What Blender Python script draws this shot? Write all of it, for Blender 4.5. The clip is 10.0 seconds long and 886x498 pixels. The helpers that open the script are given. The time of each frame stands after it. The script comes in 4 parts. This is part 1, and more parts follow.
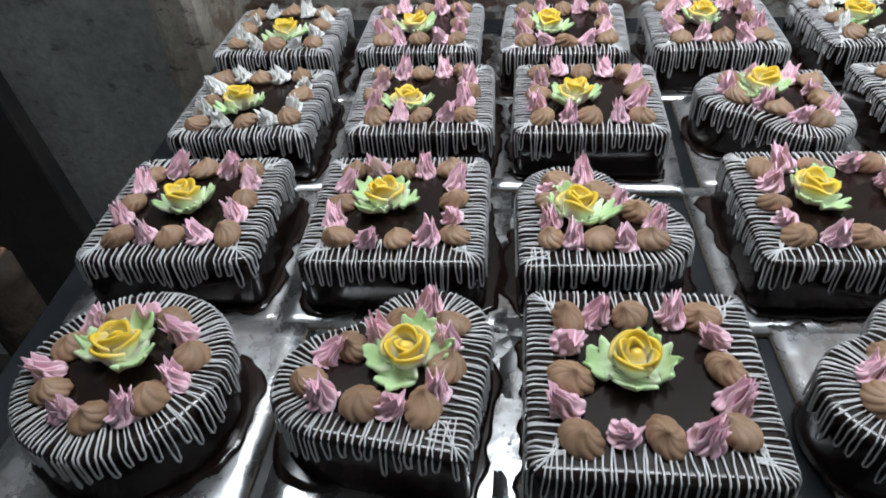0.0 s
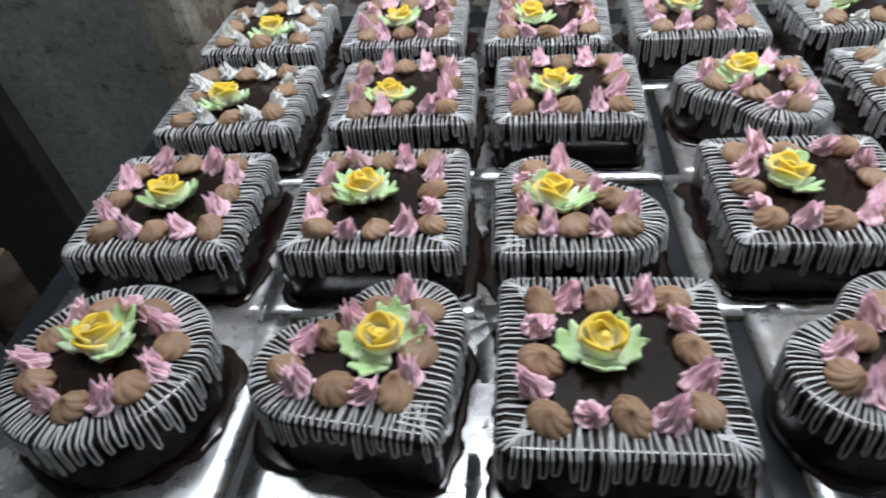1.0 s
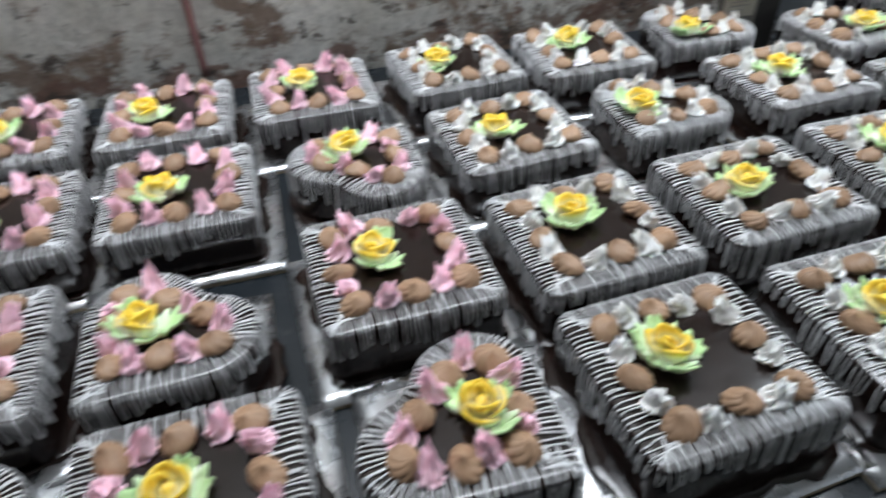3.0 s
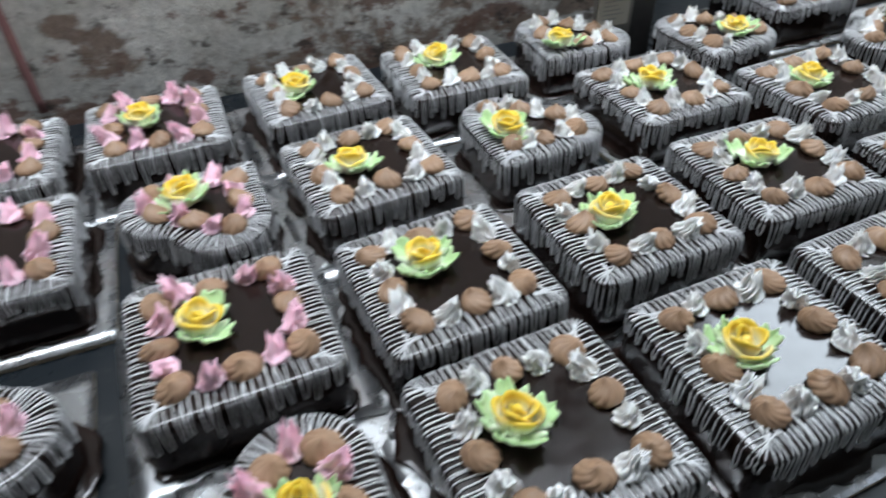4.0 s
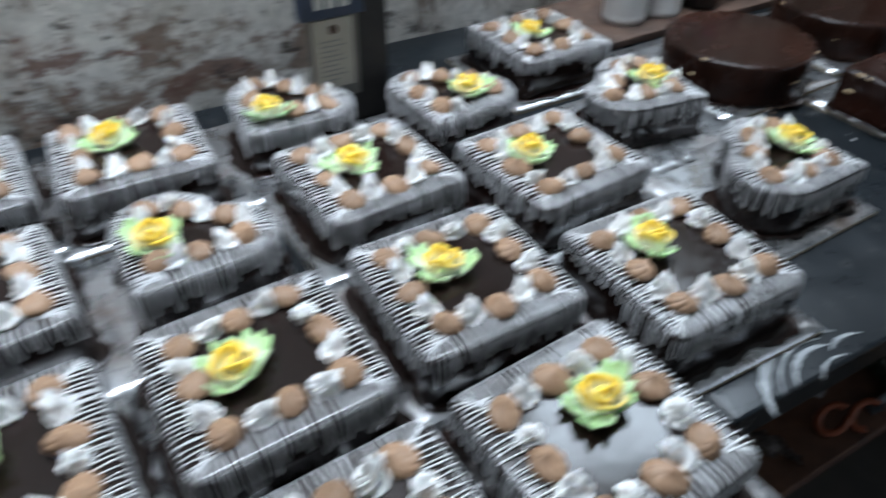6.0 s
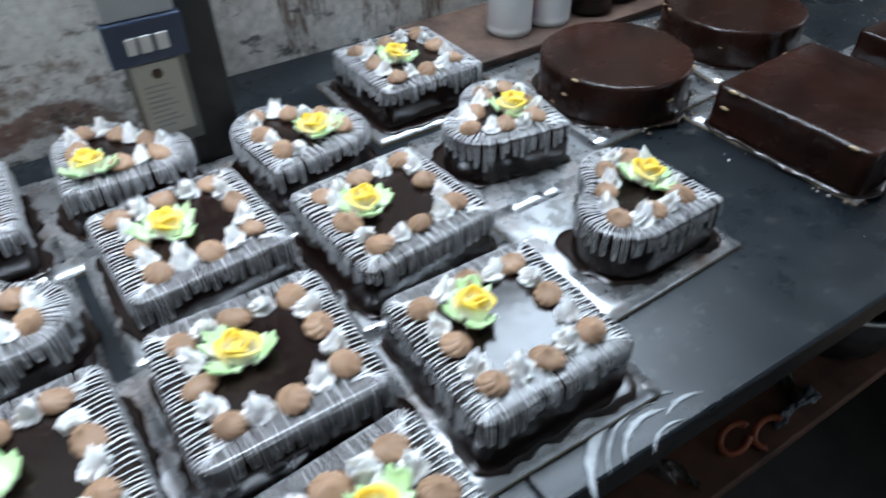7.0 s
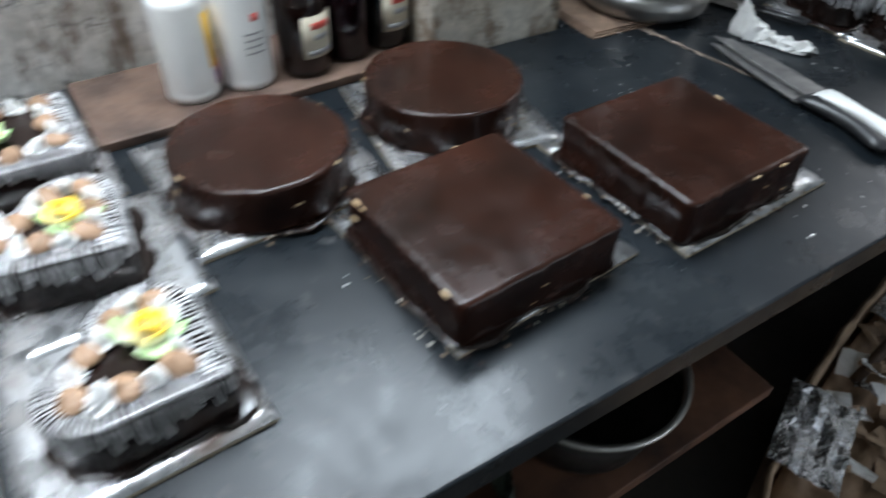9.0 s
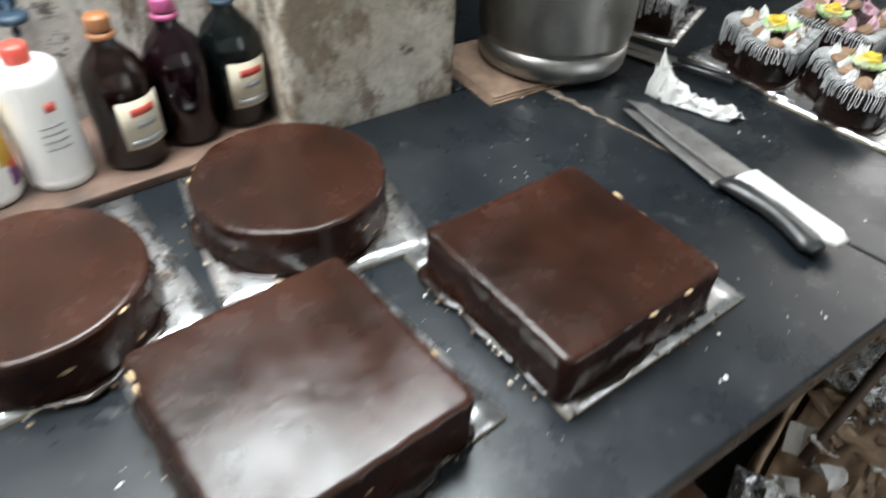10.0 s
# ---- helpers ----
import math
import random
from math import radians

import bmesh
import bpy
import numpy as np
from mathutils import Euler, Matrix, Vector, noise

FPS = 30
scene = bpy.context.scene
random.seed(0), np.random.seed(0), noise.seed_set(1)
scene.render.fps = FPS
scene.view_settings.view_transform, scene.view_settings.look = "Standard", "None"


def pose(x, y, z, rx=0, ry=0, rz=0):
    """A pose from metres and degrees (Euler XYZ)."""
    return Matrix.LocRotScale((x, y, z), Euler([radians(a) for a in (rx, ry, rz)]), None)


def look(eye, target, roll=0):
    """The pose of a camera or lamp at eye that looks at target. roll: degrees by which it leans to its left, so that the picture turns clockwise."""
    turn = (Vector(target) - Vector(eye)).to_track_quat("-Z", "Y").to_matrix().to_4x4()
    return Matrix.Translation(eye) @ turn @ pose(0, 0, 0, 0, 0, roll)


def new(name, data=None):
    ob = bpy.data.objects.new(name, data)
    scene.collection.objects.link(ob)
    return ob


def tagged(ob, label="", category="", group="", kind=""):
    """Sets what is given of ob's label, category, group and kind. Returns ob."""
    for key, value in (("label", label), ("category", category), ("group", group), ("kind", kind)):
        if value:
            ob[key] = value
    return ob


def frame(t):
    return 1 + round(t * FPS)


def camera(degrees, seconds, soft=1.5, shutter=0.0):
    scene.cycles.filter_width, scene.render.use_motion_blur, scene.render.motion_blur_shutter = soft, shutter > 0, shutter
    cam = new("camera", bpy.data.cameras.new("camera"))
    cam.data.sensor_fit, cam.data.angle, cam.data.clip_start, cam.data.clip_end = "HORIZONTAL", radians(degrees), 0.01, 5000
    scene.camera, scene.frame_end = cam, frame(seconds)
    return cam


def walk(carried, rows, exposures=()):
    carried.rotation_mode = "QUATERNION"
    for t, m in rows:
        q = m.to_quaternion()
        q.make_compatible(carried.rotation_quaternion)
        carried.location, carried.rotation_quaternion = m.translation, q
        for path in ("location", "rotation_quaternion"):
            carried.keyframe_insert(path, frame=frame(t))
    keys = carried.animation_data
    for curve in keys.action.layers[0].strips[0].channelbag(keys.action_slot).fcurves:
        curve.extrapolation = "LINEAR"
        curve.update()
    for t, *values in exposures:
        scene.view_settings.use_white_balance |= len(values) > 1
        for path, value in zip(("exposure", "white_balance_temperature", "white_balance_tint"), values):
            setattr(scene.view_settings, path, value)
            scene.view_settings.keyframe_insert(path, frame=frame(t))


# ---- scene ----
cam = camera(66.9, 10.0, soft=1.8, shutter=0.9)
PATH = [
    (0, (0.807, -0.276, 0.395), (0.529, 1.211, -0.913), -4.6),
    (0.5, (0.811, -0.281, 0.395), (0.538, 1.194, -0.928), -4.9),
    (1, (0.831, -0.283, 0.394), (0.534, 1.196, -0.92), -6.1),
    (1.5, (0.877, -0.273, 0.395), (0.725, 1.225, -0.921), -5.7),
    (2, (0.922, -0.262, 0.409), (0.958, 1.252, -0.898), -4.2),
    (2.5, (0.958, -0.258, 0.415), (1.093, 1.26, -0.88), -4.8),
    (3, (0.991, -0.248, 0.424), (1.308, 1.26, -0.851), -3.2),
    (3.2, (1.011, -0.24, 0.425), (1.372, 1.255, -0.854), -2.6),
    (4.3, (1.115, -0.182, 0.416), (1.631, 1.245, -0.887), -2.5),
    (4.5, (1.14, -0.172, 0.413), (1.657, 1.24, -0.906), -2.3),
    (5, (1.198, -0.175, 0.421), (1.738, 1.229, -0.896), -1.0),
    (5.5, (1.27, -0.164, 0.423), (1.952, 1.196, -0.876), -0.6),
    (6, (1.348, -0.143, 0.427), (2.104, 1.185, -0.863), 0.6),
    (6.2, (1.379, -0.141, 0.428), (2.216, 1.15, -0.85), 2.1),
    (7.3, (1.578, -0.144, 0.458), (2.339, 1.117, -0.895), -1.6),
    (7.5, (1.634, -0.15, 0.459), (2.359, 1.123, -0.902), -0.9),
    (8, (1.776, -0.181, 0.476), (2.457, 1.113, -0.888), 0.4),
    (8.5, (1.855, -0.206, 0.477), (2.569, 1.083, -0.875), 1.5),
    (9, (1.968, -0.196, 0.473), (2.795, 1.024, -0.879), 2.2),
    (9.5, (2.097, -0.154, 0.476), (2.945, 1.06, -0.869), 1.6),
    (10, (2.186, -0.102, 0.476), (3.082, 1.083, -0.862), 2.7),
]
EXPOSURES = [(0, -0.55, 6400, 12), (0.7, -0.55, 6400, 12), (1.5, -0.26, 6400, 12), (3, -0.36, 6350, 12), (4.5, -0.54, 6100, 11), (5, -0.52, 6000, 11), (6.2, -0.27, 5900, 10), (7.5, 0.02, 5750, 10), (8.5, 0.15, 5850, 10), (9.5, 0.93, 6600, 11), (10, 1.26, 6800, 11)]
walk(cam, [(t, look(eye, target, roll)) for t, eye, target, roll in PATH], EXPOSURES)


# ---------------------------------------------------------------- light
world = bpy.data.worlds.new("sky")
scene.world = world
world.use_nodes = True
wn = world.node_tree.nodes
sky = wn.new("ShaderNodeTexSky")
sky.sky_type, sky.sun_disc = "NISHITA", False
sky.sun_elevation, sky.sun_rotation = radians(35), radians(30)
wn["Background"].inputs["Strength"].default_value = 0.1
world.node_tree.links.new(sky.outputs[0], wn["Background"].inputs["Color"])


def area(name, at, target, sx, sy, watts, colour, spread=180):
    lamp = bpy.data.lights.new(name, "AREA")
    lamp.shape, lamp.size, lamp.size_y, lamp.energy, lamp.color = "RECTANGLE", sx, sy, watts, colour
    lamp.spread = radians(spread)
    ob = new(name, lamp)
    ob.matrix_world = look(at, target)
    return ob


# daylight through the high window over the worktop
area("window_daylight", (2.49, 0.70, 1.195), (2.1, -0.5, 0.05), 0.72, 0.57, 24, (0.84, 0.94, 1.0))
# added overhead lamp in an unseen roof opening, to brighten the cake tops
area("added_roof_fill", (1.05, 0.52, 1.56), (1.05, 0.55, 0.0), 2.18, 0.26, 22, (0.90, 0.96, 1.0), 94)
# added fill lamp facing the worktop's front; no such doorway is seen
area("added_front_fill", (3.35, -1.48, 0.30), (2.75, 0.6, 0.0), 0.9, 1.7, 4, (0.95, 0.98, 1.0))
# added lamp that lifts the right end; its window is unseen
area("added_end_fill", (4.57, 0.25, 0.95), (3.0, 0.25, 0.1), 0.9, 0.8, 5, (1.0, 0.97, 0.92))


# ---------------------------------------------------------------- materials
def material(name):
    m = bpy.data.materials.new(name)
    m.use_nodes = True
    return m, m.node_tree.nodes, m.node_tree.links, m.node_tree.nodes["Principled BSDF"]


def noise_node(n, l, scale, detail=4.0, coord="Object", rough=0.6, stretch=None):
    tc, tx = n.new("ShaderNodeTexCoord"), n.new("ShaderNodeTexNoise")
    tx.inputs["Scale"].default_value, tx.inputs["Detail"].default_value, tx.inputs["Roughness"].default_value = scale, detail, rough
    if stretch:
        mp = n.new("ShaderNodeMapping")
        mp.inputs["Scale"].default_value = stretch
        l.new(tc.outputs[coord], mp.inputs["Vector"])
        l.new(mp.outputs[0], tx.inputs["Vector"])
    else:
        l.new(tc.outputs[coord], tx.inputs["Vector"])
    return tx.outputs["Fac"]


def ramp(n, l, fac, stops):
    r = n.new("ShaderNodeValToRGB")
    e = r.color_ramp.elements
    while len(e) < len(stops):
        e.new(0.5)
    for k, (p, c) in zip(e, stops):
        k.position, k.color = p, (*c, 1) if len(c) == 3 else (c[0], c[0], c[0], 1)
    l.new(fac, r.inputs["Fac"])
    return r.outputs["Color"]


def mix(n, l, fac, a, b):
    m = n.new("ShaderNodeMix")
    m.data_type = "RGBA"
    for sock, v in ((m.inputs["Factor"], fac), (m.inputs["A"], a), (m.inputs["B"], b)):
        if isinstance(v, (int, float)):
            sock.default_value = v
        elif isinstance(v, tuple):
            sock.default_value = (*v, 1)
        else:
            l.new(v, sock)
    return m.outputs["Result"]


def bump(n, l, b, height, strength, distance):
    k = n.new("ShaderNodeBump")
    k.inputs["Strength"].default_value, k.inputs["Distance"].default_value = strength, distance
    l.new(height, k.inputs["Height"])
    l.new(k.outputs[0], b.inputs["Normal"])


def simple(name, dark, light, scale, rough=(0.5, 0.6), metal=0.0, bumps=(60, 0.2, 0.001), coat=0.0, vary=0.0, sss=0.0, coord="Object"):
    """Two colours mixed by noise, with roughness that varies and a fine relief."""
    m, n, l, b = material(name)
    f = noise_node(n, l, scale, coord=coord)
    col = ramp(n, l, f, [(0.3, dark), (0.7, light)])
    if vary:
        oi, hsv = n.new("ShaderNodeObjectInfo"), n.new("ShaderNodeHueSaturation")
        mr = n.new("ShaderNodeMapRange")
        mr.inputs["To Min"].default_value, mr.inputs["To Max"].default_value = 1 - vary, 1 + vary
        l.new(oi.outputs["Random"], mr.inputs["Value"])
        l.new(mr.outputs[0], hsv.inputs["Value"])
        l.new(col, hsv.inputs["Color"])
        col = hsv.outputs[0]
    l.new(col, b.inputs["Base Color"])
    r = ramp(n, l, noise_node(n, l, scale * 2.3, coord=coord), [(0.3, (rough[0],)), (0.7, (rough[1],))])
    l.new(r, b.inputs["Roughness"])
    b.inputs["Metallic"].default_value = metal
    b.inputs["Coat Weight"].default_value = coat
    b.inputs["Coat Roughness"].default_value = 0.08
    if sss:
        b.inputs["Subsurface Weight"].default_value = sss
        b.inputs["Subsurface Radius"].default_value = (0.004, 0.003, 0.002)
    if bumps:
        bump(n, l, b, noise_node(n, l, bumps[0], 3, coord=coord), bumps[1], bumps[2])
    return m


GLAZE = simple("chocolate_glaze", (0.009, 0.005, 0.004), (0.017, 0.009, 0.007), 30, (0.09, 0.20), bumps=(25, 0.10, 0.002), vary=0.15)
GANACHE = simple("set_ganache", (0.009, 0.0050, 0.0038), (0.032, 0.0105, 0.0060), 9, (0.13, 0.33), bumps=(22, 0.20, 0.004), vary=0.1)
GANACHE.node_tree.nodes["Principled BSDF"].inputs["Specular IOR Level"].default_value = 0.27
DRIZZLE = simple("white_icing_line", (0.58, 0.59, 0.60), (0.70, 0.70, 0.70), 80, (0.4, 0.55), bumps=None)
MOCHA = simple("mocha_cream", (0.26, 0.155, 0.090), (0.38, 0.240, 0.148), 60, (0.45, 0.6), bumps=(220, 0.15, 0.001), vary=0.12, sss=0.1)
PINK = simple("pink_cream", (0.88, 0.54, 0.65), (0.94, 0.68, 0.75), 70, (0.4, 0.55), bumps=(240, 0.3, 0.0012), vary=0.08, sss=0.06)
WHITE = simple("white_cream", (0.80, 0.80, 0.79), (0.88, 0.88, 0.86), 70, (0.4, 0.55), bumps=(240, 0.3, 0.0012), vary=0.05, sss=0.06)


def petal_material():
    m, n, l, b = material("yellow_cream_petal")
    tc, sp, mr = n.new("ShaderNodeTexCoord"), n.new("ShaderNodeSeparateXYZ"), n.new("ShaderNodeMapRange")
    l.new(tc.outputs["Object"], sp.inputs[0])
    mr.inputs["From Min"].default_value, mr.inputs["From Max"].default_value = 0.0095, 0.0205
    l.new(sp.outputs["Z"], mr.inputs["Value"])
    nz = noise_node(n, l, 120)
    add = n.new("ShaderNodeMath")
    add.operation = "MULTIPLY_ADD"
    l.new(nz, add.inputs[0])
    add.inputs[1].default_value = 0.35
    l.new(mr.outputs[0], add.inputs[2])
    l.new(ramp(n, l, add.outputs[0], [(0.36, (0.88, 0.84, 0.66)), (0.70, (0.89, 0.76, 0.32)), (1.0, (0.90, 0.64, 0.055))]), b.inputs["Base Color"])
    b.inputs["Roughness"].default_value = 0.4
    b.inputs["Subsurface Weight"].default_value = 0.15
    b.inputs["Subsurface Radius"].default_value = (0.004, 0.003, 0.001)
    return m


def leaf_material():
    m, n, l, b = material("green_cream_leaf")
    tc, sp, mr = n.new("ShaderNodeTexCoord"), n.new("ShaderNodeSeparateXYZ"), n.new("ShaderNodeMapRange")
    l.new(tc.outputs["Object"], sp.inputs[0])
    mr.inputs["From Min"].default_value, mr.inputs["From Max"].default_value = 0.008, 0.032
    l.new(sp.outputs["X"], mr.inputs["Value"])
    add = n.new("ShaderNodeMath")
    add.operation = "MULTIPLY_ADD"
    l.new(noise_node(n, l, 90), add.inputs[0])
    add.inputs[1].default_value = 0.6
    l.new(mr.outputs[0], add.inputs[2])
    l.new(ramp(n, l, add.outputs[0], [(0.3, (0.82, 0.87, 0.74)), (0.75, (0.66, 0.81, 0.53)), (1.0, (0.52, 0.73, 0.37))]), b.inputs["Base Color"])
    b.inputs["Roughness"].default_value = 0.45
    b.inputs["Subsurface Weight"].default_value = 0.15
    b.inputs["Subsurface Radius"].default_value = (0.002, 0.004, 0.002)
    return m


PETAL, LEAF = petal_material(), leaf_material()


def foil_material():
    m, n, l, b = material("silver_foil_card")
    geo = n.new("ShaderNodeObjectInfo")
    off = n.new("ShaderNodeVectorMath")
    off.operation = "ADD"
    tc, tx = n.new("ShaderNodeTexCoord"), n.new("ShaderNodeTexNoise")
    l.new(tc.outputs["Object"], off.inputs[0])
    l.new(geo.outputs["Location"], off.inputs[1])
    tx.inputs["Scale"].default_value, tx.inputs["Detail"].default_value, tx.inputs["Roughness"].default_value = 12, 7, 0.60
    l.new(off.outputs[0], tx.inputs["Vector"])
    smudge = ramp(n, l, tx.outputs["Fac"], [(0.50, (0.0,)), (0.60, (0.5,)), (0.72, (1.0,))])
    l.new(mix(n, l, smudge, (0.57, 0.58, 0.59), (0.13, 0.085, 0.06)), b.inputs["Base Color"])
    l.new(mix(n, l, smudge, (0.95, 0.95, 0.95), (0.15, 0.15, 0.15)), b.inputs["Metallic"])
    l.new(ramp(n, l, noise_node(n, l, 34, 5), [(0.3, (0.17,)), (0.7, (0.40,))]), b.inputs["Roughness"])
    bump(n, l, b, noise_node(n, l, 38, 4), 0.30, 0.003)
    return m


FOIL = foil_material()
CARD = simple("card_core", (0.38, 0.31, 0.22), (0.52, 0.45, 0.34), 40, (0.7, 0.85))


def slab_material():
    m, n, l, b = material("black_stone_slab")
    big = noise_node(n, l, 3.5, 6)
    fine = noise_node(n, l, 40, 5)
    base = ramp(n, l, big, [(0.3, (0.005, 0.007, 0.009)), (0.55, (0.009, 0.012, 0.015)), (0.75, (0.026, 0.030, 0.033))])
    spots = ramp(n, l, fine, [(0.60, (0.0,)), (0.72, (0.6,))])
    l.new(mix(n, l, spots, base, (0.055, 0.055, 0.055)), b.inputs["Base Color"])
    l.new(ramp(n, l, noise_node(n, l, 9, 8, rough=0.7), [(0.3, (0.17,)), (0.7, (0.46,))]), b.inputs["Roughness"])
    bump(n, l, b, fine, 0.12, 0.002)
    return m


SLAB = slab_material()
SLAB.node_tree.nodes["Principled BSDF"].inputs["Specular IOR Level"].default_value = 0.34


def wall_material(name, pale, grey, brown, dark, amount, streak=(1, 1, 0.8), splash=None):
    """Old lime plaster: pale coat, grey blotches, brown damp patches and small dark chips."""
    m, n, l, b = material(name)
    f1 = noise_node(n, l, 6.0, 8, rough=0.65)
    c = ramp(n, l, f1, [(0.40, grey), (0.58, pale)])
    f2 = ramp(n, l, noise_node(n, l, 7.5, 9, rough=0.72, stretch=streak), [(amount - 0.02, (0.0,)), (amount + 0.05, (0.9,))])
    c = mix(n, l, f2, c, brown)
    f3 = ramp(n, l, noise_node(n, l, 24, 7, rough=0.7, stretch=(0.6, 0.6, 1.2)), [(0.58, (0.0,)), (0.64, (0.85,))])
    c = mix(n, l, f3, c, dark)
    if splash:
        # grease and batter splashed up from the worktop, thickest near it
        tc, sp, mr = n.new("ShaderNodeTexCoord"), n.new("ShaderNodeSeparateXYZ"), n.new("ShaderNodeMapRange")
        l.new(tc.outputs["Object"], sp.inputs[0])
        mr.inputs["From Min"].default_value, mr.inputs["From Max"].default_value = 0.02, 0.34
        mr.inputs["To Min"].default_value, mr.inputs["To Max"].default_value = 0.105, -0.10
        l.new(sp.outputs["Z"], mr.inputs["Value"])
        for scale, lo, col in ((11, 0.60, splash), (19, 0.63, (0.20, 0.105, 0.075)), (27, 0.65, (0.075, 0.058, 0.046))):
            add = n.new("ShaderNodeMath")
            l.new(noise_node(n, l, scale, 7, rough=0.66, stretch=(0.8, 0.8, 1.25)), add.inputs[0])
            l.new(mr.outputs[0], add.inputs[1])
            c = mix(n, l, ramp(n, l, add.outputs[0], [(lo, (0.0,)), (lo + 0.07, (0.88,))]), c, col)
    f4 = ramp(n, l, noise_node(n, l, 70, 5, rough=0.7), [(0.35, (0.72,)), (0.6, (1.0,))])
    mul = n.new("ShaderNodeMix")
    mul.data_type, mul.blend_type = "RGBA", "MULTIPLY"
    mul.inputs["Factor"].default_value = 1.0
    l.new(c, mul.inputs["A"])
    l.new(f4, mul.inputs["B"])
    l.new(mul.outputs["Result"], b.inputs["Base Color"])
    b.inputs["Roughness"].default_value = 0.85
    bump(n, l, b, noise_node(n, l, 26, 9, rough=0.75), 0.9, 0.012)
    return m


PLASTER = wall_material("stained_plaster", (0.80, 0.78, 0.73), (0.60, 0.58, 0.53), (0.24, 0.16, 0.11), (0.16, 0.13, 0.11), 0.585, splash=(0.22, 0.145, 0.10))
SOOTY = wall_material("sooty_plaster", (0.80, 0.77, 0.72), (0.52, 0.48, 0.43), (0.15, 0.095, 0.06), (0.06, 0.05, 0.045), 0.55, streak=(1.7, 1.7, 0.45))
# shade of the recess is put into this near-black colour, dimming worktop reflections
RECESS_SHADE = wall_material("recess_shade_plaster", (0.06, 0.058, 0.055), (0.035, 0.034, 0.033), (0.025, 0.02, 0.018), (0.015, 0.014, 0.013), 0.55)
PILLAR_PLASTER = wall_material("flaking_plaster", (0.72, 0.67, 0.58), (0.44, 0.38, 0.30), (0.26, 0.19, 0.13), (0.10, 0.08, 0.06), 0.52, streak=(1.3, 1.3, 0.9))
GREY_WALL = wall_material("grey_plaster", (0.70, 0.72, 0.71), (0.52, 0.54, 0.53), (0.34, 0.34, 0.34), (0.28, 0.28, 0.28), 0.60)
STAINED_CARD = simple("grease_stained_card", (0.10, 0.06, 0.04), (0.34, 0.23, 0.16), 18, (0.6, 0.85), bumps=(40, 0.4, 0.003))
SOOT_WOOD = simple("soot_black_wood", (0.008, 0.008, 0.008), (0.022, 0.020, 0.018), 12, (0.6, 0.8), bumps=(50, 0.3, 0.003))
OLD_PLANK = simple("greasy_old_plank", (0.040, 0.026, 0.021), (0.16, 0.098, 0.07), 14, (0.45, 0.75), bumps=(45, 0.4, 0.003))
DARK_WOOD = simple("dark_wood", (0.035, 0.020, 0.013), (0.10, 0.055, 0.03), 12, (0.6, 0.8), bumps=(50, 0.3, 0.003))
FLOOR_MAT = simple("stained_concrete", (0.03, 0.027, 0.025), (0.08, 0.07, 0.06), 3, (0.7, 0.9), bumps=(20, 0.4, 0.006))
STEEL = simple("brushed_steel", (0.42, 0.41, 0.39), (0.58, 0.57, 0.54), 14, (0.28, 0.42), metal=1.0, bumps=(80, 0.1, 0.001))
POT_STEEL = simple("dull_pot_steel", (0.24, 0.235, 0.225), (0.42, 0.41, 0.39), 11, (0.26, 0.44), metal=1.0, bumps=(50, 0.2, 0.002))
BLADE = simple("worn_blade_steel", (0.26, 0.255, 0.25), (0.46, 0.45, 0.44), 30, (0.35, 0.5), metal=0.9, bumps=(120, 0.1, 0.0006))
WHITE_PLASTIC = simple("white_plastic", (0.68, 0.68, 0.66), (0.78, 0.78, 0.76), 12, (0.3, 0.45), bumps=(40, 0.05, 0.001))
BLACK_PLASTIC = simple("black_plastic", (0.012, 0.012, 0.013), (0.03, 0.03, 0.032), 20, (0.3, 0.45), bumps=(60, 0.1, 0.001))
CARTON = simple("brown_carton", (0.17, 0.11, 0.07), (0.42, 0.30, 0.20), 14, (0.75, 0.9), bumps=(40, 0.3, 0.003), vary=0.3)
PAPER = simple("white_paper", (0.66, 0.65, 0.63), (0.80, 0.79, 0.77), 25, (0.6, 0.8), bumps=(40, 0.4, 0.004))


# ---------------------------------------------------------------- mesh helpers
def mesh_of(name, verts, faces, mat, smooth=True):
    me = bpy.data.meshes.new(name)
    me.from_pydata([tuple(v) for v in verts], [], faces)
    me.materials.append(mat)
    if smooth:
        me.polygons.foreach_set("use_smooth", [True] * len(me.polygons))
    me.update()
    return me


def put(name, me, parent=None, m=None, label=""):
    ob = new(name, me)
    if m is not None:
        ob.matrix_basis = m
    if parent is not None:
        ob.parent = parent
    return tagged(ob, label)


def part(name, bm, mat, parent, label="", smooth=False):
    me = bpy.data.meshes.new(name)
    bm.normal_update()
    bm.to_mesh(me)
    bm.free()
    me.materials.append(mat)
    if smooth:
        me.polygons.foreach_set("use_smooth", [True] * len(me.polygons))
    return put(name, me, parent, None, label)


def empty(name, m):
    ob = new(name)
    ob.matrix_basis = m
    ob.empty_display_size = 0.02
    return ob


def slab_bm(x0, x1, y0, y1, z0, z1, bevel=0.0, bm=None, seg=2):
    bm = bm or bmesh.new()
    r = bmesh.ops.create_cube(bm, size=1.0)
    bmesh.ops.transform(bm, matrix=Matrix.Translation(((x0 + x1) / 2, (y0 + y1) / 2, (z0 + z1) / 2)) @ Matrix.Diagonal((x1 - x0, y1 - y0, z1 - z0, 1)), verts=r["verts"])
    if bevel:
        bmesh.ops.bevel(bm, geom=list({e for v in r["verts"] for e in v.link_edges}), offset=bevel, segments=seg, affect="EDGES", profile=0.5)
    return bm


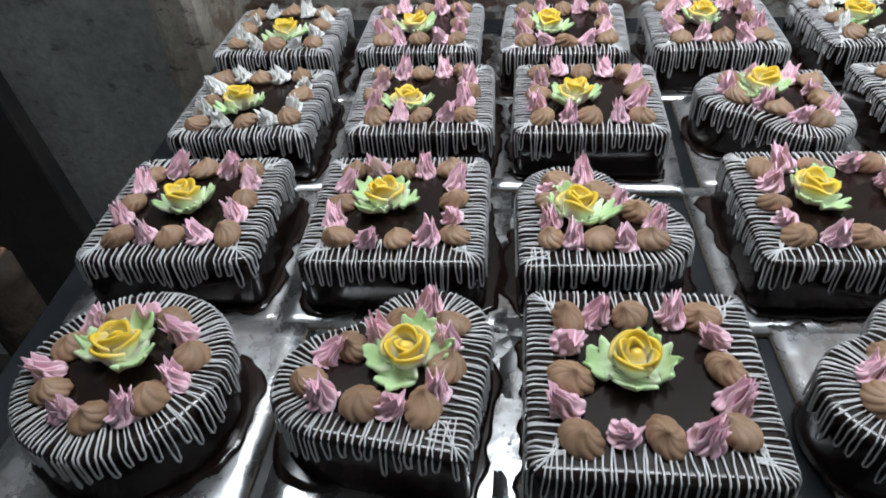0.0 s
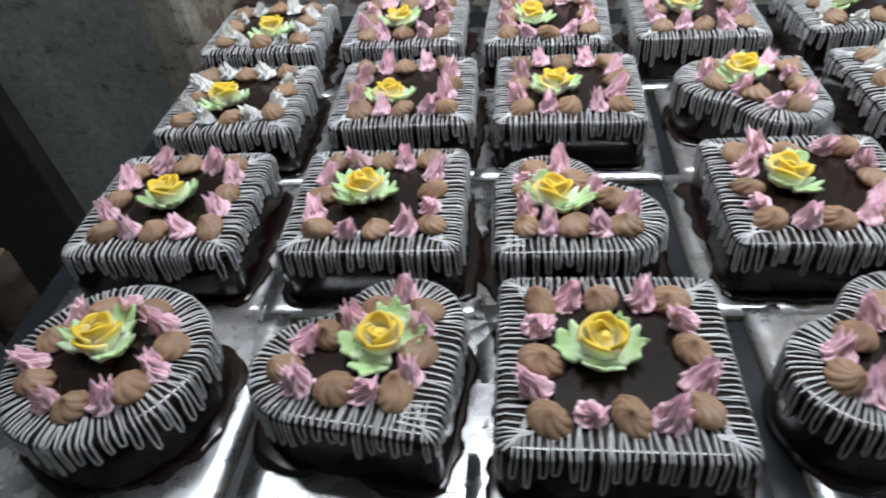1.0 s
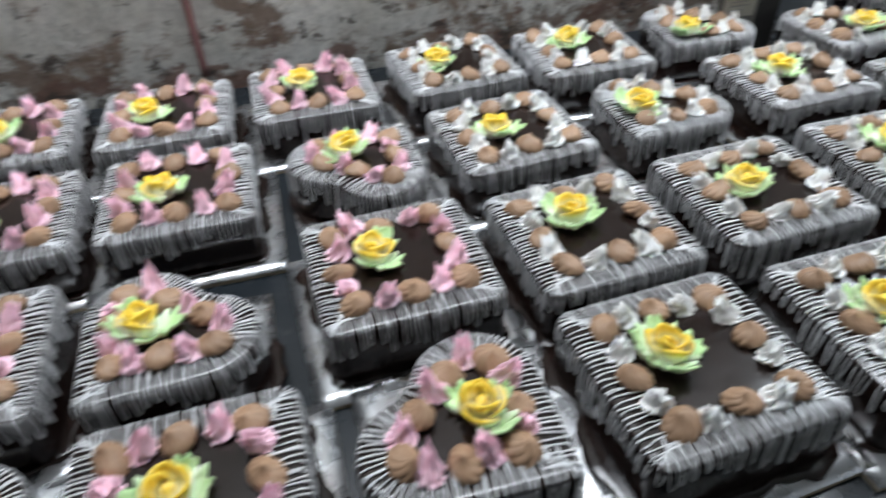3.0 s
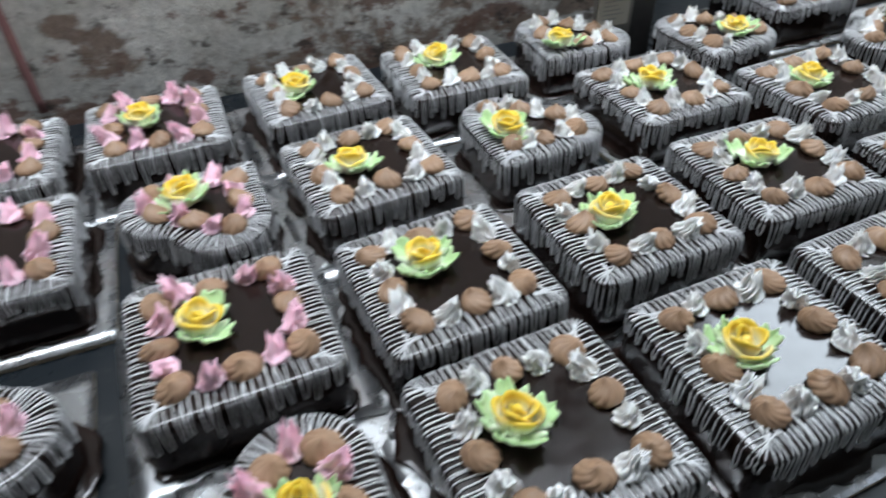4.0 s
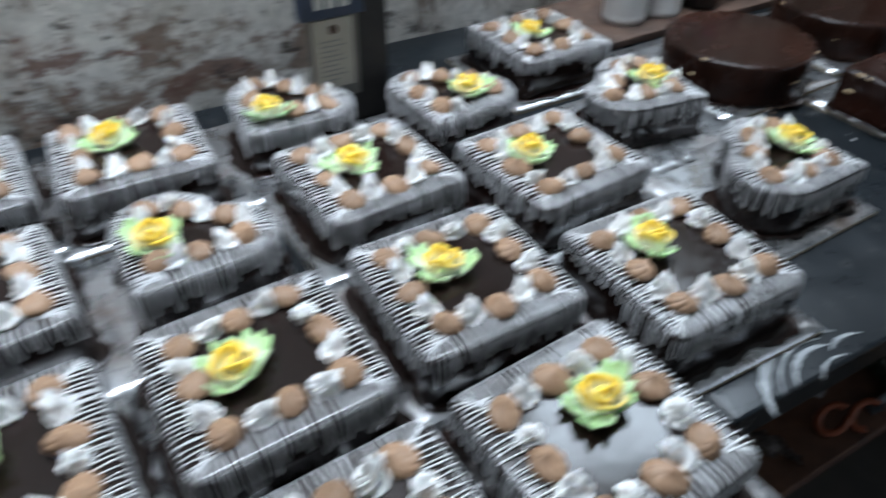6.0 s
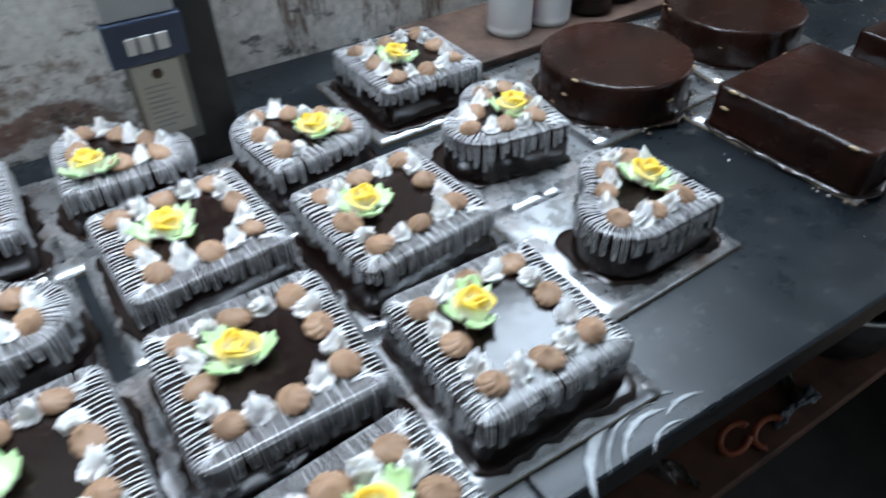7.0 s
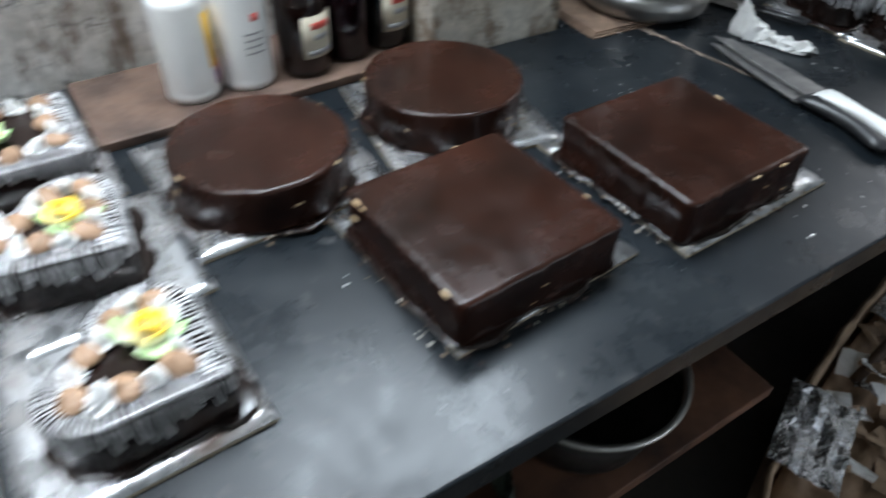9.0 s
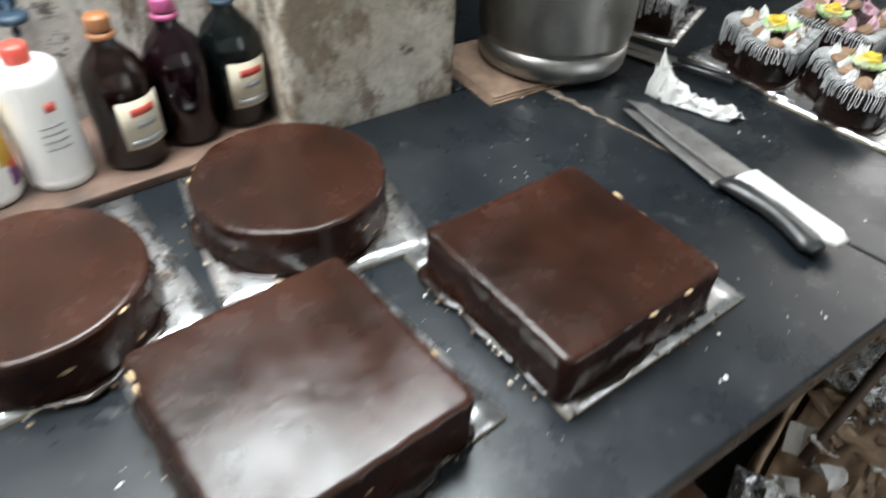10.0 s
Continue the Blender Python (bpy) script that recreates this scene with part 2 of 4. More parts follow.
def rings_mesh(rings, cap_top=True, cap_bottom=True):
    """Verts and faces of closed rings of equal length, joined in order."""
    k = len(rings[0])
    verts = [p for r in rings for p in r]
    faces = [(i * k + j, i * k + (j + 1) % k, (i + 1) * k + (j + 1) % k, (i + 1) * k + j) for i in range(len(rings) - 1) for j in range(k)]
    if cap_bottom:
        faces.append(tuple(range(k))[::-1])
    if cap_top:
        faces.append(tuple(range((len(rings) - 1) * k, len(rings) * k)))
    return verts, faces


def lathe(profile, n=32, cap_top=True, cap_bottom=True):
    return rings_mesh([[(r * math.cos(2 * math.pi * j / n), r * math.sin(2 * math.pi * j / n), z) for j in range(n)] for r, z in profile], cap_top, cap_bottom)


def sheet(grid, thick):
    """A closed thin body over a grid of points."""
    g = np.array(grid, float)
    du, dv = np.gradient(g, axis=0), np.gradient(g, axis=1)
    nn = np.cross(du, dv)
    nn /= np.linalg.norm(nn, axis=2, keepdims=True) + 1e-9
    a, b = g.shape[:2]
    top, low = (g + nn * thick / 2).reshape(-1, 3), (g - nn * thick / 2).reshape(-1, 3)
    idx = lambda i, j: i * b + j
    o = a * b
    faces = []
    for i in range(a - 1):
        for j in range(b - 1):
            q = (idx(i, j), idx(i + 1, j), idx(i + 1, j + 1), idx(i, j + 1))
            faces += [q, tuple(o + k for k in q[::-1])]
    rim = [idx(i, 0) for i in range(a)] + [idx(a - 1, j) for j in range(1, b)] + [idx(i, b - 1) for i in range(a - 2, -1, -1)] + [idx(0, j) for j in range(b - 2, 0, -1)]
    for p, q in zip(rim, rim[1:] + rim[:1]):
        faces.append((q, p, o + p, o + q))
    return np.vstack([top, low]), faces


def tube(points, radius, sides=4):
    """A closed thin tube along a line of points."""
    p = np.array(points, float)
    t = np.gradient(p, axis=0)
    t /= np.linalg.norm(t, axis=1, keepdims=True) + 1e-12
    ref = np.where(np.abs(t[:, 2:3]) > 0.9, np.array([[1.0, 0, 0]]), np.array([[0, 0, 1.0]]))
    u = np.cross(t, ref)
    u /= np.linalg.norm(u, axis=1, keepdims=True) + 1e-12
    w = np.cross(t, u)
    rad = np.broadcast_to(np.asarray(radius, float), (len(p),))[:, None]
    rings = [p + rad * (u * math.cos(2 * math.pi * k / sides + 0.785) + w * math.sin(2 * math.pi * k / sides + 0.785)) for k in range(sides)]
    verts = np.stack(rings, 1).reshape(-1, 3)
    n = len(p)
    faces = [(i * sides + k, i * sides + (k + 1) % sides, (i + 1) * sides + (k + 1) % sides, (i + 1) * sides + k) for i in range(n - 1) for k in range(sides)]
    faces += [tuple(range(sides))[::-1], tuple(range((n - 1) * sides, n * sides))]
    return verts, faces


# ---------------------------------------------------------------- the setting
FLOOR_Z, CEIL_Z, FAR_Y = -0.80, 1.54, 0.70


def structure(name, bm, mat, label, category, smooth=False):
    return tagged(part(name, bm, mat, None, "", smooth), label, category, kind="structure")


structure("floor", slab_bm(-0.9, 4.6, -1.6, 1.3, FLOOR_Z - 0.1, FLOOR_Z), FLOOR_MAT, "dark stained concrete floor of the kitchen", "floor")
# ceiling gap made only for the added overhead lamp
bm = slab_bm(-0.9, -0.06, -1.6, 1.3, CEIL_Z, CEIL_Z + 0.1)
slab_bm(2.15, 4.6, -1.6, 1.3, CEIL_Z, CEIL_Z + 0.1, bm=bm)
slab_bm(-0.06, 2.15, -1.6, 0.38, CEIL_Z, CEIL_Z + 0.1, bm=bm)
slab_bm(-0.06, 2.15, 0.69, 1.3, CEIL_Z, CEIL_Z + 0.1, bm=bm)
structure("ceiling", bm, GREY_WALL, "plain grey ceiling with an added, unseen opening for overhead fill", "ceiling")

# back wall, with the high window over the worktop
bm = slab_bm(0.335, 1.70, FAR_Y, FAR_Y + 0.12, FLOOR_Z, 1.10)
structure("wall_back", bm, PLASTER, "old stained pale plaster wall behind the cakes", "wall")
bm = slab_bm(1.70, 2.467, 0.775, 0.90, FLOOR_Z, 0.905)
structure("wall_niche", bm, SOOTY, "sooty stained plaster wall behind bottles", "wall")
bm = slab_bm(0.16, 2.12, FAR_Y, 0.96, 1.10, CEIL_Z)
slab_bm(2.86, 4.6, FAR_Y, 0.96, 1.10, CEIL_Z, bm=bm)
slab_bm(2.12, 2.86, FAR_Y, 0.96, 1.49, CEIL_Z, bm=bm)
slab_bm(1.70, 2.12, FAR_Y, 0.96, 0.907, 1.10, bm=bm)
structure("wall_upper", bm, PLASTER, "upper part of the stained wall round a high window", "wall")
bm = slab_bm(2.467, 2.718, 0.594, 0.96, FLOOR_Z, 0.905, bevel=0.008)
structure("wall_pillar", bm, PILLAR_PLASTER, "flaking cream plaster pillar beside the bottles", "pillar")
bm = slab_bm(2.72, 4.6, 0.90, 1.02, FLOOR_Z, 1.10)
structure("wall_recess", bm, RECESS_SHADE, "dark recessed wall behind the steel pot", "wall")
bm = slab_bm(0.262, 0.338, 0.565, 0.82, FLOOR_Z, CEIL_Z, bevel=0.018)
structure("wall_corner", bm, PILLAR_PLASTER, "pale chipped plaster corner beside the worktop", "pillar")
structure("wall_left", slab_bm(-0.9, 0.258, 0.63, 0.80, FLOOR_Z, CEIL_Z), GREY_WALL, "dark grey wall beyond the worktop's end", "wall")
structure("wall_side", slab_bm(-1.0, -0.9, -1.6, 1.3, FLOOR_Z, CEIL_Z), GREY_WALL, "plain grey side wall of the kitchen", "wall")
# end wall, left open where the added end lamp stands
bm = slab_bm(4.6, 4.7, -1.6, -0.2, FLOOR_Z, CEIL_Z)
slab_bm(4.6, 4.7, 0.7, 1.3, FLOOR_Z, CEIL_Z, bm=bm)
slab_bm(4.6, 4.7, -0.2, 0.7, FLOOR_Z, 0.55, bm=bm)
slab_bm(4.6, 4.7, -0.2, 0.7, 1.35, CEIL_Z, bm=bm)
structure("wall_right", bm, GREY_WALL, "plain grey end wall with an added, unseen opening", "wall")
# front wall, with an opening made up for the added fill lamp
bm = slab_bm(-0.9, 2.88, -1.66, -1.56, FLOOR_Z, CEIL_Z)
slab_bm(3.82, 4.6, -1.66, -1.56, FLOOR_Z, CEIL_Z, bm=bm)
slab_bm(2.88, 3.82, -1.66, -1.56, 1.2, CEIL_Z, bm=bm)
structure("wall_front", bm, GREY_WALL, "plain grey wall with an added, unseen opening for fill light", "wall")


def prism(poly, z0, z1, bevel=0.0):
    bm = bmesh.new()
    f = bm.faces.new([bm.verts.new((x, y, z0)) for x, y in poly])
    r = bmesh.ops.extrude_face_region(bm, geom=[f])
    bmesh.ops.translate(bm, vec=(0, 0, z1 - z0), verts=[v for v in r["geom"] if isinstance(v, bmesh.types.BMVert)])
    bmesh.ops.recalc_face_normals(bm, faces=bm.faces)
    if bevel:
        bmesh.ops.bevel(bm, geom=bm.edges[:], offset=bevel, segments=2, affect="EDGES", profile=0.5)
    return bm


# the black stone worktop in three lengths
TOP = -0.002
table = empty("worktop", pose(0, 0, 0))
tagged(table, "long black stone worktop, dusty and streaked with cream", "worktop", kind="structure")
part("slab", prism([(0.405, -0.17), (1.47, -0.08), (1.60, 0.010), (1.695, 0.012), (1.695, 0.698), (0.342, 0.698)], TOP - 0.035, TOP, 0.003), SLAB, table)
part("slab", prism([(1.697, 0.012), (2.3, 0.004), (2.899, -0.004), (2.826, 0.588), (2.72, 0.588), (2.465, 0.592), (2.465, 0.775), (1.697, 0.775)], TOP - 0.035, TOP, 0.003), SLAB, table)
part("slab", prism([(2.8997, -0.004), (4.4, -0.02), (4.4, 0.90), (2.722, 0.90), (2.722, 0.591), (2.8267, 0.591)], TOP - 0.035, TOP, 0.003), SLAB, table)
for x in (0.5, 1.55, 3.0, 3.9):
    part("support", slab_bm(x, x + 0.08, 0.40, 0.64, FLOOR_Z, TOP - 0.035, 0.004), DARK_WOOD, table)


# ---------------------------------------------------------------- cakes
def resample(pts, step):
    p = np.array(pts + pts[:1], float)
    d = np.r_[0, np.cumsum(np.linalg.norm(np.diff(p, axis=0), axis=1))]
    n = int(d[-1] / step)
    s = np.linspace(0, d[-1], n, endpoint=False)
    return np.stack([np.interp(s, d, p[:, k]) for k in (0, 1)], 1)


def arc(cx, cy, r, a0, a1, n):
    return [(cx + r * math.cos(radians(a0 + (a1 - a0) * k / n)), cy + r * math.sin(radians(a0 + (a1 - a0) * k / n))) for k in range(n + 1)]


def outline(shape, size, inset=0.0, corner=0.010):
    """The closed outline of a cake's top, drawn in by inset; starts at the front-left corner or the point."""
    if shape == "square":
        h, r = size / 2 - inset, max(corner - inset * 0.3, 0.003)
        c = h - r
        return arc(-c, -c, r, 180, 270, 5) + arc(c, -c, r, 270, 360, 5) + arc(c, c, r, 0, 90, 5) + arc(-c, c, r, 90, 180, 5)
    if shape == "round":
        return arc(0, 0, size / 2 - inset, -90, 270, 60)[:-1]
    # heart: a square standing on its point, with a half disc on each upper side; the point looks to -y
    s = size / 1.62
    h, rad = s / 2 - inset, s / 2 - inset
    p = []
    p += arc(-h + 0.006, -h + 0.006, 0.006, 180, 270, 4)
    p += [(s * 0.25, -h)]
    p += arc(s / 2 + 0.0, 0.0, rad, -90, 72, 24)
    p += [(s / 2 - inset * 0.6 + 0.004, s / 2 - inset * 0.6 + 0.004)]
    p += arc(0.0, s / 2 + 0.0, rad, 18, 180, 24)
    p += [(-h, s * 0.25)]
    a = radians(45)
    return [(x * math.cos(a) - y * math.sin(a), x * math.sin(a) + y * math.cos(a)) for x, y in p]


def normals(p):
    t = np.roll(p, -1, 0) - np.roll(p, 1, 0)
    t /= np.linalg.norm(t, axis=1, keepdims=True) + 1e-12
    return np.stack([t[:, 1], -t[:, 0]], 1)


def body_mesh(name, shape, size, height, mat, rough, seed):
    """A glazed cake: straight sides that belly a little, a rounded upper edge and a flat top."""
    p = resample(outline(shape, size), 0.004)
    nn = normals(p)
    prof = [(0.0015, 0.0), (0.0005, height * 0.12), (0.0, height * 0.5), (0.0, height - 0.0042), (-0.0010, height - 0.0015), (-0.0032, height - 0.0003), (-0.0065, height), (-0.0085, height)]
    rings = []
    for k, (o, z) in enumerate(prof):
        ring = []
        for (x, y), (nx, ny) in zip(p, nn):
            w = (noise.noise((x * 40, y * 40, z * 60 + seed * 7.3)) + 0.45 * noise.noise((x * 130, y * 130, z * 50 + seed * 3.1))) * rough * (1.0 if k < 5 else 0.3 if k == 5 else 0.0)
            ring.append((x + nx * (o + w), y + ny * (o + w), z + (w * 0.3 if k > 4 else 0)))
        rings.append(ring)
    v, f = rings_mesh(rings)
    return mesh_of(name, v, f, mat)


def skirt_mesh(shape, size, seed, reach):
    """Glaze that ran off and set in an uneven pool round the foot."""
    p = resample(outline(shape, size), 0.006)
    nn = normals(p)
    w = [max(0.001, reach * (0.55 + 1.1 * noise.noise((x * 22, y * 22, seed * 3.7)) + 0.5 * noise.noise((x * 70, y * 70, seed)))) for x, y in p]
    rings = [[(x + nx * k * a, y + ny * k * a, z) for (x, y), (nx, ny), a in zip(p, nn, w)] for k, z in ((1.0, 0.0003), (0.95, 0.0016), (0.5, 0.0022), (-0.4, 0.003))]
    v, f = rings_mesh(rings)
    return mesh_of("glaze_pool", v, f, GLAZE)


def drizzle_mesh(shape, size, height, seed, pitch=0.0084):
    """One piped white line that runs to and fro over the rim all the way round."""
    rnd = random.Random(seed)
    p = resample(outline(shape, size, 0.0, 0.012), 0.0008)
    nn = normals(p)
    nn = np.stack([np.convolve(np.r_[nn[-6:, k], nn[:, k], nn[:6, k]], np.ones(13) / 13, "valid") for k in (0, 1)], 1)
    nn /= np.linalg.norm(nn, axis=1, keepdims=True)
    n = len(p)
    count = int(n * 0.0008 / pitch)
    line = []
    drop, lean, thick = 0.020, 0.0, []
    for i in range(count):
        c = (i + rnd.uniform(-0.22, 0.22)) * n / count
        lean = 0.72 * lean + rnd.uniform(-0.85, 0.85)
        inn = 0.0225 + rnd.uniform(-0.004, 0.005)
        drop = 0.5 * drop + 0.5 * rnd.choice((0.008, 0.013, 0.018, 0.023, 0.029, 0.040))
        half = n / count * 0.5
        gap, sway = rnd.uniform(0.18, 0.27), rnd.uniform(-0.11, 0.11)
        at = lambda s, o: (p[int(s) % n] + nn[int(s) % n] * o)
        fat = rnd.uniform(0.00056, 0.00082)
        for o, z, s in ((-inn, 0.0008, -0.36 + lean * 0.16), (-inn * 0.6, 0.0010, -0.30 + lean * 0.09), (-0.005, 0.0009, -gap - 0.05), (-0.0008, -0.0005, -gap - 0.02), (0.0012, -0.004, -gap),
                        (0.0016, -drop * 0.6, sway * 0.6 - gap * 0.94), (0.0017, -drop * 0.93, sway - gap * 0.7), (0.0018, -drop, sway), (0.0017, -drop * 0.93, sway + gap * 0.7), (0.0016, -drop * 0.6, sway * 0.6 + gap * 0.94),
                        (0.0012, -0.004, gap), (-0.0008, -0.0005, gap + 0.02), (-0.005, 0.0009, gap + 0.05), (-inn * 0.6, 0.0010, 0.30 + lean * 0.09), (-inn, 0.0008, 0.40 + lean * 0.16), (-inn - 0.0012, 0.0008, 0.52 + lean * 0.14)):
            x, y = at(c + s * 2 * half, o)
            line.append((x, y, height + z))
            thick.append(fat * (1.25 if z < -0.9 * drop else 1.0))
    v, f = tube(line, thick, 4)
    return mesh_of("drizzle", v, f, DRIZZLE)


def swirl_mesh(seed):
    """A low dollop wound from a fine star nozzle: ridges that curl in to a point off its middle."""
    rnd = random.Random(seed)
    n, k = 96, 18
    arms, turns, way = rnd.choice((9, 10, 11)), rnd.uniform(1.2, 2.0), rnd.choice((-1, 1))
    sx, sy, hh = rnd.uniform(1.0, 1.18), rnd.uniform(0.86, 0.98), rnd.uniform(0.0125, 0.0152)
    tip, tipy = rnd.uniform(-0.0048, 0.0048), rnd.uniform(-0.0048, 0.0048)
    rings = []
    for i in range(k + 1):
        u = i / k
        r = 0.0146 * (1 - u ** 2.2) ** 0.66 * (0.82 + 0.18 * min(1, u * 5)) + 0.0003
        ring = []
        for j in range(n):
            a = 2 * math.pi * j / n
            wave = 0.5 + 0.5 * math.cos(arms * a * way + 2 * math.pi * turns * (u + 0.05 * math.sin(a + seed)))
            groove = wave ** 2.2
            g = 1.02 - 0.075 * groove * (1 - 0.4 * u) + 0.06 * math.cos(a + 3 * u + seed) + 0.04 * math.cos(2 * a + 2 * seed)
            lift = 0.0005 * (1 - groove) * math.sin(math.pi * u) + (0.0022 * max(0.0, u - 0.9) * 10)
            ring.append((r * g * sx * math.cos(a) + tip * u * u, r * g * sy * math.sin(a) + tipy * u * u, hh * u ** 0.9 * (1 + 0.10 * math.cos(a + seed)) + lift))
        rings.append(ring)
    v, f = rings_mesh(rings)
    return mesh_of("mocha_swirl", v, f, MOCHA)


def star_mesh(seed, mat):
    """A drop piped with an open star nozzle: soft round strands, folded at the foot and pulled into a ragged tuft."""
    rnd = random.Random(seed)
    hh, bend, aim = rnd.uniform(0.017, 0.024), rnd.uniform(0.002, 0.010), rnd.uniform(0, 6.28)
    bx, by = bend * math.cos(aim), bend * math.sin(aim)
    turn = rnd.choice((-1, 1)) * rnd.uniform(0.4, 1.2)
    strands, per, k = 11, 8, 20
    top = [rnd.uniform(0.62, 1.10) for _ in range(strands)]
    ph = [rnd.uniform(0, 6) for _ in range(strands)]
    fold = [rnd.uniform(0.0007, 0.0018) for _ in range(strands)]
    flick = [rnd.choice((0.0, 0.0, 0.0010, 0.0032)) for _ in range(strands)]
    side = [rnd.uniform(-0.2, 0.2) for _ in range(strands)]
    rings = []
    for i in range(k + 1):
        u = i / k
        ring = []
        for q in range(strands):
            for e in range(per):
                c = 2 * e / per - 1
                lobe = math.sqrt(max(0.0, 1 - c * c))
                a = 2 * math.pi * (q + e / per + side[q] * lobe) / strands + turn * u + 0.34 * math.sin(9 * u + ph[q]) * (1 - 0.6 * u) * lobe
                base = (0.0050 + 0.0018 * math.sin(math.pi * min(1, u * 1.8 + 0.15))) * (1 - u ** 2.0) + 0.0012
                out = (0.0034 * (1 - 0.40 * u) + fold[q] * math.sin(15 * u + ph[q]) * (1 - u) + flick[q] * u ** 4) * lobe
                z = hh * u ** 1.1 * (top[q] * lobe + 0.34 * (1 - lobe)) + 0.0009 * math.sin(12 * u + ph[q]) * (1 - u) * lobe
                ring.append(((base + out) * math.cos(a) + bx * u * u, (base + out) * math.sin(a) + by * u * u, max(z, 0.0)))
        rings.append(ring)
    v, f = rings_mesh(rings, cap_top=False)
    v.append((bx, by, hh * 0.4))
    o, m = k * strands * per, strands * per
    f += [(o + e, o + (e + 1) % m, len(v) - 1) for e in range(m)]
    return mesh_of("cream_star", v, f, mat)


def petal_mesh(radius, height, span, flare, seed, thick=0.0022):
    rnd = random.Random(seed)
    nu, nv = 15, 8
    ph = rnd.uniform(0, 6)
    grid = []
    for i in range(nu):
        s = -1 + 2 * i / (nu - 1)
        row = []
        for j in range(nv):
            t = j / (nv - 1)
            r = radius * (0.66 + 0.34 * math.sqrt(t)) + flare * t ** 3 * (1 - 0.4 * s * s) + 0.0012 * s + 0.0007 * math.sin(4 * s + ph) * t * t
            a = s * span / 2 + 0.10 * t * math.sin(ph)
            z = 0.003 + height * t * (1 - 0.30 * s * s) + 0.0010 * math.sin(4.3 * s + ph) * t
            row.append((r * math.cos(a), r * math.sin(a), z))
        grid.append(row)
    v, f = sheet(grid, thick)
    return mesh_of("petal", v, f, PETAL)


def leaf_mesh(seed):
    """A ruffled leaf: broad, folded in waves along its edge, drawn out to a tip."""
    rnd = random.Random(seed)
    nu, nv = 17, 11
    long, wide, lift = rnd.uniform(0.017, 0.026), rnd.uniform(0.0080, 0.0115), rnd.uniform(0.002, 0.012)
    ph, side = rnd.uniform(0, 6), rnd.uniform(-0.006, 0.006)
    grid = []
    for i in range(nu):
        t = i / (nu - 1)
        w = wide * (0.55 + 0.75 * math.sin(math.pi * min(1.0, 0.10 + 0.80 * t))) * (1 - t ** 4.5) + 0.0009
        row = []
        for j in range(nv):
            s = -1 + 2 * j / (nv - 1)
            wave = math.sin(17 * t + ph + (1.7 if s > 0 else 0))
            x = 0.008 + long * t + 0.0022 * wave * abs(s)
            y = s * w * (1 + 0.11 * wave) + side * t * t
            z = 0.0048 + lift * t * t - 0.0030 * (1 - abs(s)) * math.sin(math.pi * t) + 0.0040 * s * s * wave * (0.35 + 0.65 * math.sin(math.pi * t)) + 0.0020 * abs(s)
            row.append((x, y, max(z, 0.0012)))
        grid.append(row)
    v, f = sheet(grid, 0.0018)
    return mesh_of("leaf", v, f, LEAF)


def bud_mesh():
    v, f = lathe([(0.0080, 0.0), (0.0098, 0.005), (0.0082, 0.011), (0.0042, 0.0165), (0.0028, 0.0185), (0.0008, 0.0178)], 20)
    return mesh_of("rose", v, f, PETAL)


SWIRLS = [swirl_mesh(k) for k in range(5)]
STARS = {"pink": [star_mesh(20 + k, PINK) for k in range(6)], "white": [star_mesh(40 + k, WHITE) for k in range(6)]}
PETALS = [petal_mesh(0.0062, 0.0180, 3.3, 0.0004, 1), petal_mesh(0.0104, 0.0188, 2.7, 0.0012, 2), petal_mesh(0.0110, 0.0180, 2.5, 0.0020, 3), petal_mesh(0.0146, 0.0172, 2.5, 0.0018, 4, 0.0026), petal_mesh(0.0150, 0.0150, 2.3, 0.0032, 5, 0.0026)]
LEAVES = [leaf_mesh(k) for k in range(8)]
BUD = bud_mesh()
CAKE_H, BOARD_T = 0.052, 0.003
WORDS = {"square": "square", "heart": "heart-shaped", "round": "round"}


def rose_on(cake, x, y, z, rnd):
    """A yellow cream rose with its collar of green leaves."""
    rose = put("rose", BUD, cake, pose(x, y, z, rnd.uniform(-8, 8), rnd.uniform(-8, 8), rnd.uniform(0, 360)) @ Matrix.Diagonal((0.9, 0.9, rnd.uniform(0.96, 1.08), 1)), "yellow piped cream rose with pale green leaves")
    put("petal", PETALS[0], rose, pose(0, 0, 0.0025, 0, 0, rnd.uniform(0, 360)))
    for k in range(3):
        put("petal", PETALS[1 + (k + rnd.randrange(2)) % 2], rose, pose(0, 0, 0.0012, rnd.uniform(-4, 4), rnd.uniform(-4, 4), 120 * k + rnd.uniform(-22, 22)))
    for k in range(3):
        put("petal", PETALS[3 + (k + rnd.randrange(2)) % 2], rose, pose(0, 0, -0.001, rnd.uniform(-6, 6), rnd.uniform(-6, 6), 120 * k + 60 + rnd.uniform(-20, 20)))
    n = rnd.choice((3, 4, 4, 5))
    for k in range(n):
        put("leaf", rnd.choice(LEAVES), rose, pose(0, 0, 0, 0, 0, 360 * k / n + rnd.uniform(-24, 24)) @ Matrix.Scale(rnd.uniform(0.90, 1.14), 4), "ruffled pale green cream leaf")


def ring_points(shape, size, n, inset):
    p = resample(outline(shape, size, inset), 0.001)
    if shape == "square":
        p = np.roll(p, -int(0.006 / 0.001), 0)
    return [p[int(k * len(p) / n) % len(p)] for k in range(n)]


